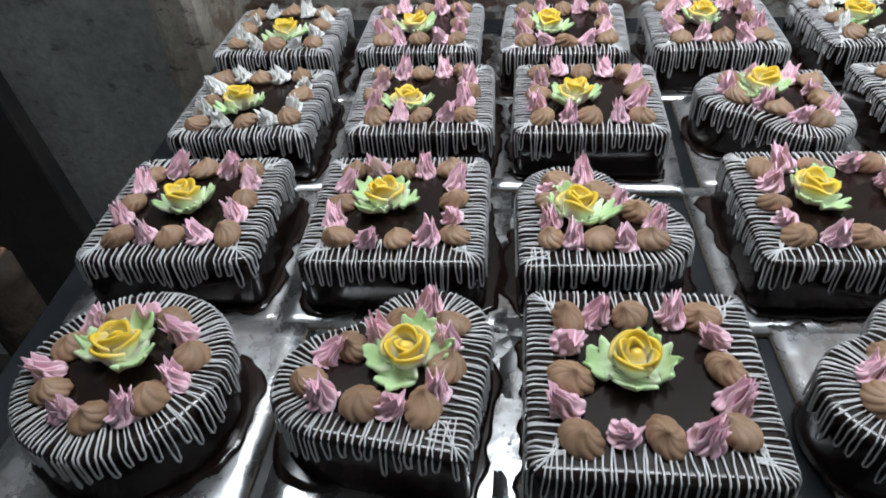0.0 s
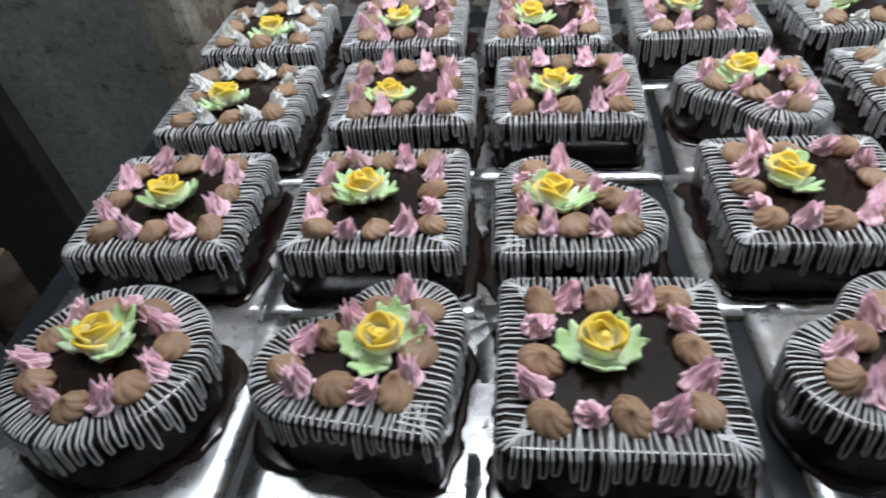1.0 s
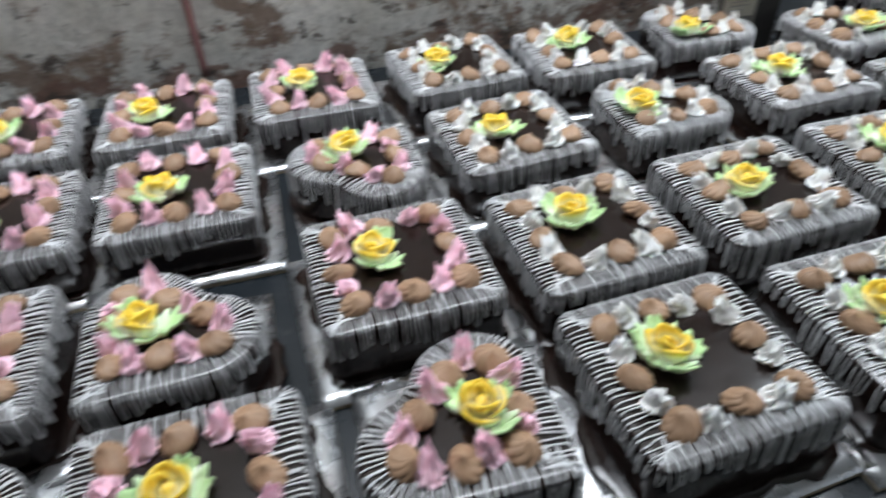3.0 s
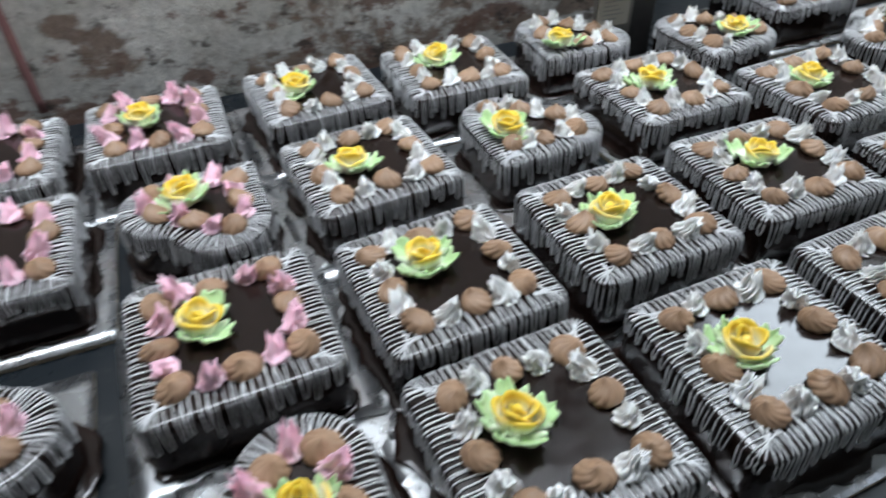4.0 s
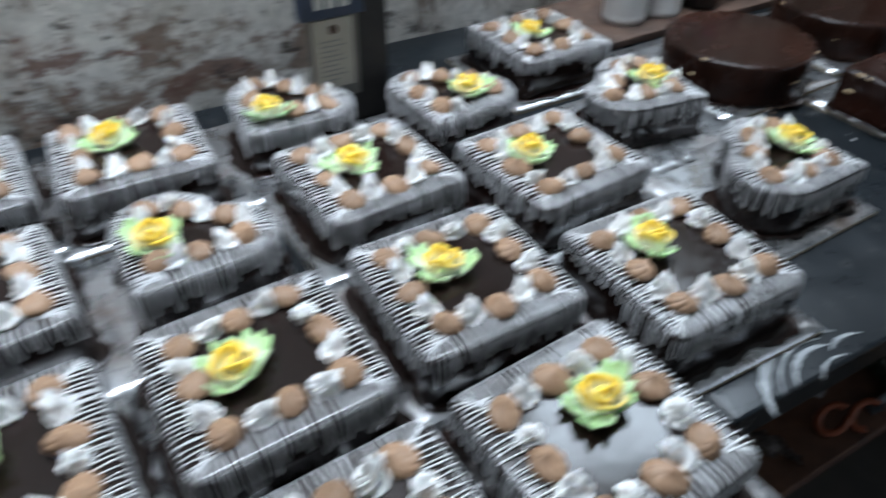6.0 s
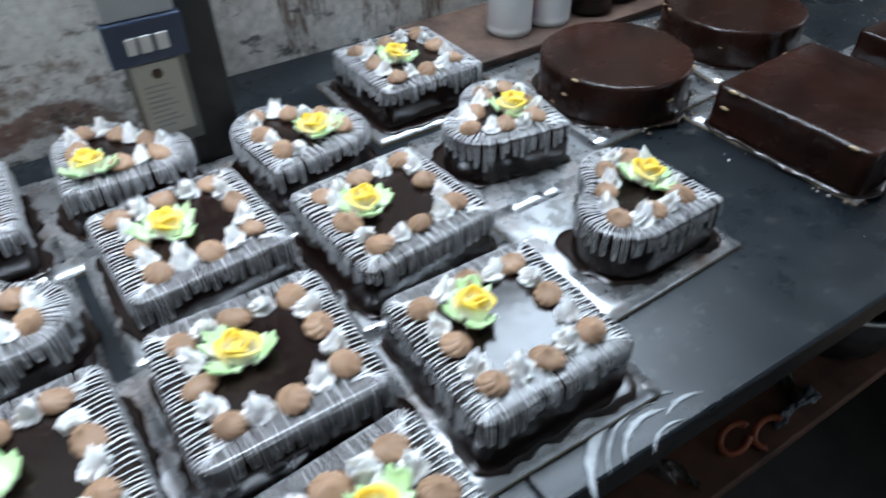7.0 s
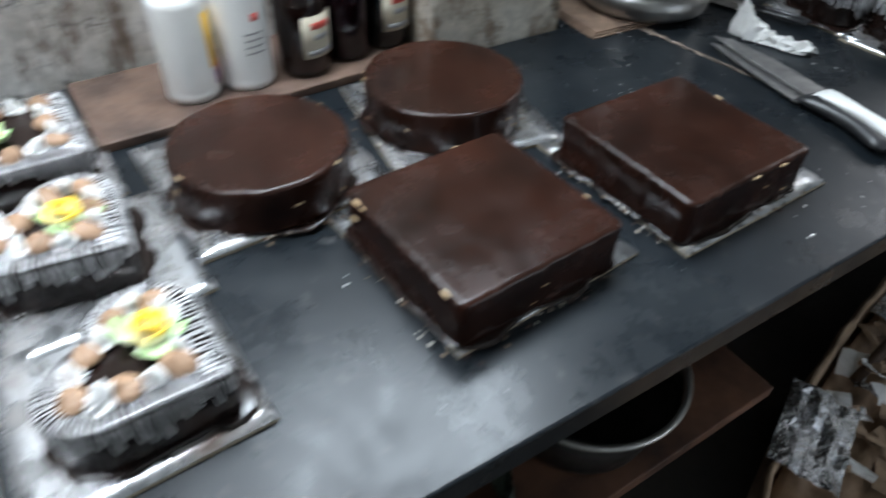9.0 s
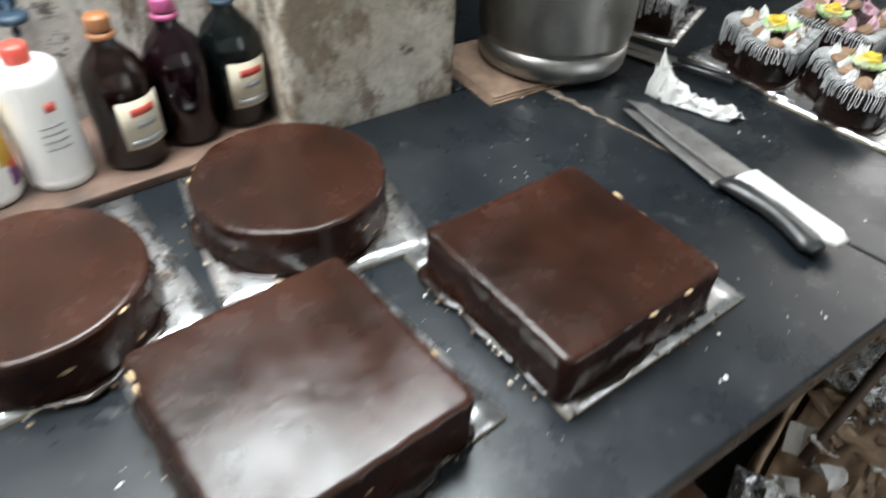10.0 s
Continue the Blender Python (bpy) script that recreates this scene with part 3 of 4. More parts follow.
def board(x, y, angle, size, label, group):
    rnd = random.Random(int(x * 1000) * 7 + int(y * 1000))
    b = empty("cake_board", pose(x, y, 0, 0, 0, angle))
    tagged(b, label, "cake board", group)
    h = size / 2
    part("card", slab_bm(-h, h, -h, h, TOP + 0.0003, BOARD_T - 0.0012), CARD, b, "brown card core")
    # foil sheet, slightly buckled
    n = 13
    grid = [[(-h + size * i / (n - 1), -h + size * j / (n - 1), BOARD_T - 0.0006 + 0.0004 * noise.noise((i * 0.6 + x * 50, j * 0.6, y * 50))) for j in range(n)] for i in range(n)]
    v, f = sheet(grid, 0.0008)
    put("foil", mesh_of("foil", v, f, FOIL), b, None, "smudged silver foil facing")
    return b


def cake(shape, x, y, angle, size, accent, fx, fy, seed, bx=0.0, by=0.0):
    rnd = random.Random(seed)
    board(x + bx, y + by, (angle if shape == "square" else rnd.uniform(0, 5)) + rnd.uniform(-1.5, 1.5), 0.186, "square silver foil cake board smeared with chocolate glaze", "small cake boards")
    c = empty("cake", pose(x, y, BOARD_T, 0, 0, angle))
    tagged(c, "%s chocolate cake, white drizzle, %s stars and yellow rose" % (WORDS[shape], accent), "cake", "decorated chocolate cakes")
    put("body", body_mesh("body", shape, size, CAKE_H, GLAZE, 0.0006, seed), c, None, "glossy dark chocolate glaze")
    put("glaze_pool", skirt_mesh(shape, size, seed, 0.014), c)
    put("drizzle", drizzle_mesh(shape, size, CAKE_H, seed), c, None, "piped zigzag line of white icing")
    n = {"square": 16, "heart": 14, "round": 14}[shape]
    pts = ring_points(shape, size, n, 0.026)
    a = radians(-angle)
    lx, ly = (fx - x) * math.cos(a) - (fy - y) * math.sin(a), (fx - x) * math.sin(a) + (fy - y) * math.cos(a)
    for k, (px, py) in enumerate(pts):
        jx, jy = px + rnd.uniform(-0.0025, 0.0025), py + rnd.uniform(-0.0025, 0.0025)
        if math.hypot(jx - lx, jy - ly) < 0.0195:
            continue
        if k % 2 == 0:
            put("mocha_swirl", rnd.choice(SWIRLS), c, pose(jx, jy, CAKE_H - 0.0008, rnd.uniform(-14, 14), rnd.uniform(-14, 14), rnd.uniform(0, 360)) @ Matrix.Diagonal((rnd.uniform(0.82, 0.96), rnd.uniform(0.82, 0.94), rnd.uniform(0.82, 1.0), 1)), "brown mocha cream swirl")
        else:
            put("cream_star", rnd.choice(STARS[accent]), c, pose(jx, jy, CAKE_H, rnd.uniform(-12, 12), rnd.uniform(-12, 12), rnd.uniform(0, 360)) @ Matrix.Scale(rnd.uniform(0.86, 1.04), 4), "%s piped cream star" % accent)
    rose_on(c, lx, ly, CAKE_H - 0.001, rnd)
    return c


# each cake: shape, centre, turn, size, colour of its stars, and where its rose sits
S, H = 0.147, 0.145
ROW_A = [("round", 0.535, -0.021, 0, 0.142, "pink", 0.529, -0.013), ("heart", 0.7305, -0.023, 40, H, "pink", 0.727, 0.001), ("square", 0.877, 0.0, 2.4, S, "pink", 0.869, 0.006),
         ("heart", 1.070, -0.001, 45, H, "pink", 1.068, 0.014, 0.012, 0.022), ("square", 1.224, 0.020, 4.5, S, "white", 1.204, 0.027), ("square", 1.401, 0.021, 3, S, "white", 1.377, 0.022), ("square", 1.569, 0.033, 4.5, S, "white", 1.579, 0.046)]
ROW_B = [("square", 0.506, 0.155, 3.7, S, "pink", 0.505, 0.151), ("square", 0.690, 0.164, 3.0, S, "pink", 0.680, 0.163), ("heart", 0.836, 0.140, -41, H, "pink", 0.837, 0.157), ("square", 1.042, 0.187, 2.9, S, "pink", 1.022, 0.193),
         ("square", 1.216, 0.183, 5, S, "white", 1.203, 0.194), ("square", 1.391, 0.194, 3.6, S, "white", 1.373, 0.190), ("square", 1.566, 0.206, 0.5, S, "white", 1.551, 0.213), ("square", 1.741, 0.136, 0, S, "white", 1.724, 0.154)]
ROW_C = [("square", 0.500, 0.338, 3.1, S, "white", 0.491, 0.325), ("square", 0.681, 0.352, 4, S, "pink", 0.669, 0.327), ("square", 0.851, 0.357, 1.4, S, "pink", 0.838, 0.346), ("heart", 1.050, 0.372, 138, H, "pink", 1.023, 0.370),
         ("square", 1.202, 0.368, 6, S, "white", 1.183, 0.360), ("heart", 1.365, 0.352, -42, H, "white", 1.352, 0.363), ("square", 1.563, 0.391, 4.2, S, "white", 1.548, 0.390), ("square", 1.740, 0.320, 5, S, "white", 1.713, 0.325)]
ROW_D = [("square", 0.474, 0.522, 2.5, S, "white", 0.485, 0.502), ("square", 0.652, 0.533, 2.2, S, "pink", 0.648, 0.519), ("square", 0.828, 0.531, 0, S, "pink", 0.809, 0.524), ("square", 1.002, 0.540, 1.6, S, "pink", 0.990, 0.542),
         ("square", 1.187, 0.552, 5, S, "white", 1.166, 0.549), ("square", 1.359, 0.542, 0, S, "white", 1.345, 0.555), ("heart", 1.520, 0.546, -47, H, "white", 1.507, 0.534), ("heart", 1.703, 0.475, -38, H, "white", 1.732, 0.476),
         ("square", 1.909, 0.581, 1.4, S, "white", 1.893, 0.578), ("heart", 1.943, 0.384, 38, H, "white", 1.940, 0.394), ("heart", 1.967, 0.190, 47, H, "white", 1.969, 0.211, -0.031, 0.026)]
FAR_CAKES = [("heart", 3.196, 0.392, 60, H, "white", 3.186, 0.401), ("heart", 3.192, 0.240, 50, H, "white", 3.184, 0.254), ("square", 3.335, 0.375, 8, S, "pink", 3.305, 0.385), ("square", 3.160, 0.640, 24, S, "white", 3.155, 0.650), ("square", 3.365, 0.19, 5, S, "pink", 3.345, 0.20)]
for k, row in enumerate(ROW_A + ROW_B + ROW_C + ROW_D + FAR_CAKES):
    cake(*row[:8], 100 + k, *row[8:])


CHIP = simple("pale_sponge", (0.42, 0.27, 0.13), (0.60, 0.46, 0.28), 300, (0.6, 0.8), bumps=None)


def crumb_material():
    m, n, l, b = material("mixed_crumbs")
    geo = n.new("ShaderNodeNewGeometry")
    l.new(ramp(n, l, geo.outputs["Random Per Island"], [(0.35, (0.03, 0.012, 0.007)), (0.6, (0.30, 0.20, 0.12)), (0.9, (0.66, 0.62, 0.55))]), b.inputs["Base Color"])
    b.inputs["Roughness"].default_value = 0.7
    return m


CRUMB = crumb_material()


# plain cakes, glazed and not yet decorated
def plain_cake(shape, x, y, angle, size, bx, by, bangle, bsize, seed, words):
    board(bx, by, bangle, bsize, "large silver foil cake board with chocolate smears", "large cake boards")
    c = empty("plain_cake", pose(x, y, BOARD_T, 0, 0, angle))
    tagged(c, words, "cake", "undecorated chocolate cakes")
    put("body", body_mesh("body", shape, size, 0.056, GANACHE, 0.0020, seed), c, None, "smooth brown chocolate ganache")
    put("glaze_pool", skirt_mesh(shape, size, seed, 0.010), c)
    rnd = random.Random(seed)
    p = resample(outline(shape, size), 0.002)
    nn = normals(p)
    for k in range(9):
        i = rnd.randrange(len(p))
        r, z = rnd.uniform(0.0018, 0.0042), rnd.choice((0.054, 0.052, 0.03, 0.012))
        v, f = lathe([(r * 0.4, -r * 0.5), (r, -r * 0.1), (r * 0.9, r * 0.25), (r * 0.3, r * 0.5)], 8)
        turn = math.atan2(nn[i][1], nn[i][0])
        v = [((x * 0.5) * math.cos(turn) - y * 1.7 * math.sin(turn), (x * 0.5) * math.sin(turn) + y * 1.7 * math.cos(turn), q) for x, y, q in v]
        put("sponge_chip", mesh_of("sponge_chip", v, f, CHIP), c, pose(p[i][0] - nn[i][0] * 0.0005, p[i][1] - nn[i][1] * 0.0005, z), "pale sponge showing through")
    verts, faces = [], []
    for k in range(110):
        i = rnd.randrange(len(p))
        d, r = abs(rnd.gauss(0.006, 0.006)) + 0.002, rnd.uniform(0.0006, 0.0022)
        v, f = lathe([(r * 0.9, 0.0), (r, r * 0.5), (r * 0.4, r)], 6)
        o = len(verts)
        verts += [(x + p[i][0] + nn[i][0] * d, y * 1.3 + p[i][1] + nn[i][1] * d, z + 0.0001) for x, y, z in v]
        faces += [tuple(o + q for q in g) for g in f]
    tagged(put("crumb_scatter", mesh_of("crumb_scatter", verts, faces, CRUMB), c, None, "brown and cream crumbs"), kind="stuff")
    return c


plain_cake("round", 2.143, 0.434, 0, 0.198, 2.149, 0.460, 3, 0.236, 201, "plain round chocolate cake on a foil board")
plain_cake("round", 2.399, 0.455, 0, 0.203, 2.407, 0.456, -9, 0.226, 202, "plain round chocolate cake on a foil board")
plain_cake("square", 2.288, 0.211, 3.2, 0.199, 2.302, 0.229, 4.2, 0.236, 203, "plain square chocolate cake on a foil board")
plain_cake("square", 2.568, 0.203, 1.0, 0.200, 2.590, 0.214, 1.3, 0.245, 204, "plain square chocolate cake on a foil board")


# ---------------------------------------------------------------- things along the wall
def solid(name, vf, mat, parent, m=None, label="", smooth=True):
    return put(name, mesh_of(name, vf[0], vf[1], mat, smooth), parent, m, label)


def plain(name, colour, rough, metal=0.0):
    lo = tuple(c * 0.85 for c in colour)
    return simple(name, lo, colour, 25, (rough * 0.85, rough * 1.15), metal, bumps=(60, 0.08, 0.001))


def glass_material(name, colour):
    m, n, l, b = material(name)
    b.inputs["Base Color"].default_value = (*colour, 1)
    b.inputs["Transmission Weight"].default_value = 0.85
    b.inputs["IOR"].default_value = 1.45
    l.new(ramp(n, l, noise_node(n, l, 25), [(0.3, (0.03,)), (0.7, (0.10,))]), b.inputs["Roughness"])
    return m


AMBER = glass_material("amber_glass", (0.035, 0.014, 0.010))
PURPLE = glass_material("purple_glass", (0.035, 0.010, 0.018))
GREEN = glass_material("dark_green_glass", (0.016, 0.026, 0.026))
SYRUP = plain("dark_syrup", (0.016, 0.008, 0.008), 0.15)
RED, YELLOW, VIOLET, NAVY = plain("red_plastic", (0.55, 0.07, 0.05), 0.4), plain("yellow_print", (0.75, 0.45, 0.05), 0.5), plain("violet_print", (0.20, 0.06, 0.22), 0.5), plain("navy_print", (0.02, 0.035, 0.075), 0.5)
LABEL, ORANGE_CAP, PINK_CAP, BLUE_CAP = plain("cream_label", (0.52, 0.47, 0.36), 0.55), plain("orange_cap", (0.30, 0.12, 0.045), 0.4), plain("pink_cap", (0.42, 0.08, 0.20), 0.4), plain("blue_cap", (0.02, 0.045, 0.075), 0.4)
INK, SHEET = plain("grey_ink", (0.30, 0.30, 0.30), 0.6), plain("old_paper", (0.44, 0.42, 0.36), 0.7)
PLANK_Z = 0.011


def patch(r, a0, a1, z0, z1, n=10, thick=0.0008):
    """A label bent round a cylinder."""
    return sheet([[((r) * math.cos(radians(a0 + (a1 - a0) * i / n)), r * math.sin(radians(a0 + (a1 - a0) * i / n)), z) for z in (z0, (z0 + z1) / 2, z1)] for i in range(n + 1)], thick)


def syrup_bottle(x, y, r, glass, cap, turn, label, words):
    b = empty("bottle", pose(x, y, PLANK_Z, 0, 0, turn))
    tagged(b, words, "bottle", "glass bottles by the wall")
    solid("glass", lathe([(r * 0.8, 0.0), (r, 0.006), (r, 0.098), (r * 0.97, 0.108), (r * 0.80, 0.122), (r * 0.48, 0.136), (0.0125, 0.143), (0.0125, 0.160)], 40), glass, b)
    solid("syrup", lathe([(r * 0.75, 0.003), (r * 0.93, 0.008), (r * 0.93, 0.097), (r * 0.75, 0.115)], 32), SYRUP, b, None, "dark syrup inside")
    solid("neck_ring", lathe([(0.0128, 0.148), (0.0150, 0.150), (0.0150, 0.153), (0.0128, 0.155)], 28), cap, b)
    solid("cap", lathe([(0.0126, 0.157), (0.0130, 0.159), (0.0130, 0.169), (0.0116, 0.172)], 28), cap, b)
    if label:
        lab = solid("label", patch(r + 0.0008, -132, -48, 0.030, 0.088), LABEL, b, None, "cream paper label with red and dark print")
        solid("print", patch(r + 0.0016, -112, -66, 0.070, 0.079), RED, lab)
        solid("print", patch(r + 0.0016, -106, -70, 0.055, 0.062), INK, lab)
        solid("print", patch(r + 0.0016, -122, -58, 0.034, 0.041), INK, lab)
    return b


syrup_bottle(2.290, 0.645, 0.0365, AMBER, ORANGE_CAP, 20, True, "dark amber glass bottle with cream label and orange neck")
syrup_bottle(2.361, 0.660, 0.0360, PURPLE, PINK_CAP, 10, False, "dark purple glass bottle with a pink cap")
syrup_bottle(2.430, 0.668, 0.0370, GREEN, BLUE_CAP, 12, True, "dark green glass bottle with cream label and blue cap")


def white_bottle(x, y, turn, printed):
    r = 0.0345
    b = empty("plastic_bottle", pose(x, y, PLANK_Z, 0, 0, turn) @ Matrix.Diagonal((1, 1, 1.08, 1)))
    tagged(b, "white plastic bottle, red cap, yellow and violet print" if printed else "white plastic bottle with a red screw cap", "bottle", "white bottles by the wall")
    solid("bottle", lathe([(r * 0.92, 0.0), (r, 0.004), (r, 0.011), (r * 0.985, 0.013), (r, 0.016), (r, 0.115), (r * 0.97, 0.121), (r * 0.88, 0.125), (r * 0.5, 0.1275), (0.0125, 0.128), (0.0125, 0.133)], 40), WHITE_PLASTIC, b)
    solid("cap", lathe([(0.0132, 0.130), (0.0136, 0.132), (0.0136, 0.143), (0.0120, 0.146)], 28), RED, b, None, "red screw cap")
    if printed:
        solid("print", patch(r + 0.0005, -62, -12, 0.040, 0.105), YELLOW, b, None, "yellow printed panel")
        solid("print", patch(r + 0.0005, -50, -8, 0.016, 0.034), VIOLET, b, None, "violet printed panel")
        solid("print", patch(r + 0.0012, -46, -16, 0.032, 0.040), RED, b, None, "red printed panel")
    else:
        solid("print", patch(r + 0.0005, -92, -74, 0.088, 0.097), RED, b, None, "red printed mark")
        for z in (0.072, 0.064, 0.056, 0.048):
            solid("print", patch(r + 0.0005, -112, -70, z, z + 0.0022), INK, b, None, "grey printed line")


white_bottle(2.133, 0.652, 10, True)
white_bottle(2.208, 0.650, 10, False)

plank = part("shelf_plank", slab_bm(-0.235, 0.235, -0.088, 0.088, TOP, PLANK_Z, 0.002), OLD_PLANK, None)
plank.matrix_basis = pose(2.228, 0.678, 0, 0, 0, 1.5)
tagged(plank, "reddish-brown wooden plank under the bottles", "plank")

post = part("door_post", slab_bm(1.620, 1.676, 0.572, 0.640, TOP + 0.0005, 1.09, 0.004), SOOT_WOOD, None)
tagged(post, "sooty black wooden post standing on the worktop", "post")

# notice hung on the wall
notice = empty("wall_notice", pose(1.602, 0.5695, 0.040, 3, 0, 0))
tagged(notice, "old calendar, navy band over a cream sheet, hung on a post", "calendar")
part("header", slab_bm(-0.036, 0.033, -0.008, 0.0, 0.150, 0.30, 0.002), plain("pale_header", (0.42, 0.43, 0.44), 0.6), notice, "pale upper sheet")
band = part("band", slab_bm(-0.040, 0.037, -0.012, 0.0, 0.104, 0.1495, 0.002), NAVY, notice, "navy band with pale bars")
LETTER = plain("pale_letter", (0.60, 0.60, 0.58), 0.6)
for x, w in ((-0.022, 0.010), (-0.009, 0.012), (0.007, 0.012)):
    part("letter_bar", slab_bm(x, x + w, -0.0142, -0.0117, 0.116, 0.134, 0.0012), LETTER, band)
frame_sheet = part("sheet", slab_bm(-0.030, 0.031, -0.004, 0.0, 0.0, 0.1035, 0.001), plain("grey_mount", (0.16, 0.155, 0.14), 0.7), notice, "grey mount")
part("page", slab_bm(-0.0245, 0.024, -0.0056, -0.0037, 0.016, 0.100, 0.0004), SHEET, frame_sheet, "cream page")
for k in range(9):
    part("print_line", slab_bm(-0.017, 0.004 + 0.010 * ((k * 5) % 3) / 2, -0.0064, -0.0055, 0.026 + 0.006 * k, 0.0273 + 0.006 * k), INK, frame_sheet)
solid("seal", lathe([(0.0055, 0.0), (0.0055, 0.0010), (0.003, 0.0016)], 16), DARK_WOOD, frame_sheet, pose(0.0, -0.0055, 0.088, 90), "dark round seal")

hook = empty("wall_hook", pose(2.222, 0.772, 0.150))
tagged(hook, "dark blue plastic hook on the wall", "hook")
solid("plate", lathe([(0.012, 0.0), (0.012, 0.004), (0.009, 0.007)], 20), BLUE_CAP, hook, pose(0, 0, 0.018, 90))
solid("arm", tube([(0, -0.004, 0.018), (0, -0.018, 0.010), (0, -0.020, 0.0), (0, -0.015, -0.012), (0, -0.006, -0.02)], 0.0042, 8), BLUE_CAP, hook)
solid("cup", lathe([(0.006, -0.006), (0.017, -0.002), (0.019, 0.004), (0.012, 0.007)], 20), BLUE_CAP, hook, pose(0, -0.022, 0.004))

# steel pot on its stack of card
pad = empty("card_stack", pose(2.824, 0.606, 0, 0, 0, -3))
tagged(pad, "stack of stained brown card under the pot", "card")
for k in range(3):
    part("card", slab_bm(-0.086 + 0.004 * k, 0.090 - 0.003 * k, -0.084 + 0.003 * k, 0.090, TOP + 0.0004 + 0.003 * k, TOP + 0.003 + 0.003 * k, 0.0006), STAINED_CARD, pad)
pot = empty("steel_pot", pose(2.906, 0.596, 0.0085))
tagged(pot, "large dented steel pot with ribbed side", "pot")
solid("base", lathe([(0.090, 0.0), (0.108, 0.0015), (0.1125, 0.006), (0.1131, 0.010), (0.1134, 0.016), (0.1135, 0.040), (0.109, 0.040), (0.104, 0.012), (0.02, 0.010)], 56), POT_STEEL, pot, None, "rounded steel base")
prof = [(0.1135, 0.0402)]
for k in range(27):
    prof.append((0.1142 + (0.0018 if k % 2 else -0.0008), 0.046 + 0.0052 * k))
prof += [(0.1145, 0.19), (0.1150, 0.215), (0.1150, 0.29), (0.111, 0.29), (0.110, 0.0402)]
solid("ribbed_side", lathe(prof, 56, False, False), POT_STEEL, pot, None, "dull steel side with fine ribs")
solid("rim", lathe([(0.112, 0.2902), (0.1175, 0.2905), (0.1195, 0.295), (0.1175, 0.299), (0.112, 0.2992)], 56), POT_STEEL, pot, None, "rolled steel rim")

# knives, spatulas and a twist of paper
def knife(x, y, z, turn, blade_long, width, handle_mat, words, tilt=0.0):
    k = empty("knife", pose(x, y, z, tilt, 0, turn))
    tagged(k, words, "knife", "knives on the worktop")
    poly = [(0.0, -width * 0.5), (blade_long * 0.55, -width * 0.48), (blade_long * 0.9, -width * 0.18), (blade_long, width * 0.30), (blade_long * 0.6, width * 0.46), (0.0, width * 0.5)]
    part("blade", prism(poly, 0.0, 0.0022, 0.0006), BLADE, k, "long worn steel blade")
    rings = []
    for i in range(11):
        u = i / 10
        w = 0.0135 + 0.0035 * math.cos(2 * math.pi * u) + (0.004 if i == 0 else 0) - (0.006 if i == 10 else 0)
        h = 0.0085 - (0.004 if i in (0, 10) else 0)
        rings.append([(0.004 - 0.138 * u, w * math.cos(2 * math.pi * j / 16) - 0.004 * math.sin(math.pi * u), 0.0055 + h * math.sin(2 * math.pi * j / 16)) for j in range(16)])
    solid("handle", rings_mesh(rings), handle_mat, k)
    return k


knife(2.876, 0.212, 0.010, 82, 0.212, 0.040, WHITE_PLASTIC, "kitchen knife with a white handle and worn blade", 0)
knife(2.857, 0.222, 0.0045, 80, 0.195, 0.036, BLACK_PLASTIC, "kitchen knife with a black handle and worn blade", 0)
for x, y, turn in ((3.016, 0.560, -72), (3.040, 0.566, -75)):
    k = empty("palette_knife", pose(x, y, 0.003, 0, 0, turn))
    tagged(k, "thin steel palette knife with a dark handle", "palette knife", "palette knives")
    part("blade", prism([(0, -0.008), (0.09, -0.010), (0.10, 0.0), (0.09, 0.010), (0, 0.008)], 0.0, 0.0018, 0.0004), STEEL, k)
    solid("handle", tube([(0.095, 0, 0.004), (0.12, 0, 0.006), (0.16, 0, 0.006), (0.19, 0, 0.005)], [0.003, 0.0045, 0.005, 0.0035], 10), BLACK_PLASTIC, k)


def crumpled(name, line, half, high, seed, mat):
    """A twisted strip of crumpled paper along a line."""
    grid = []
    for i, (x, y) in enumerate(line):
        row = []
        for j in range(9):
            a = math.pi * j / 8
            w = half[i] * (1 + 0.5 * noise.noise((i * 1.3, j * 0.9, seed)))
            row.append((x - math.cos(a) * w, y + 0.3 * math.cos(a) * w, max(0.0008, high[i] * math.sin(a) * (1 + 0.5 * noise.noise((i * 0.9 + 5, j * 1.1, seed))))))
        grid.append(row)
    fine = []
    g = np.array(grid)
    for i in range(3 * (len(g) - 1) + 1):
        a, t = divmod(i / 3, 1)
        a = int(min(a, len(g) - 2))
        t = i / 3 - a
        row = g[a] * (1 - t) + g[a + 1] * t
        fine.append([(x + 0.006 * noise.noise((i * 0.7, j * 0.8, seed)), y + 0.006 * noise.noise((i * 0.7, j * 0.8, seed + 4)), max(0.0006, z * (0.8 + 0.9 * noise.noise((i * 0.8, j * 0.9, seed + 9))))) for j, (x, y, z) in enumerate(row)])
    return solid(name, sheet(fine, 0.0014), mat, None, None, "", False)


twist = crumpled("paper_twist", [(2.958 + 0.0057 * i, 0.432 - 0.0171 * i) for i in range(8)], (0.010, 0.016, 0.020, 0.017, 0.014, 0.015, 0.018, 0.012), (0.055, 0.040, 0.024, 0.020, 0.018, 0.018, 0.016, 0.012), 3, PAPER)
tagged(twist, "crumpled white paper twist smeared with cream", "paper")

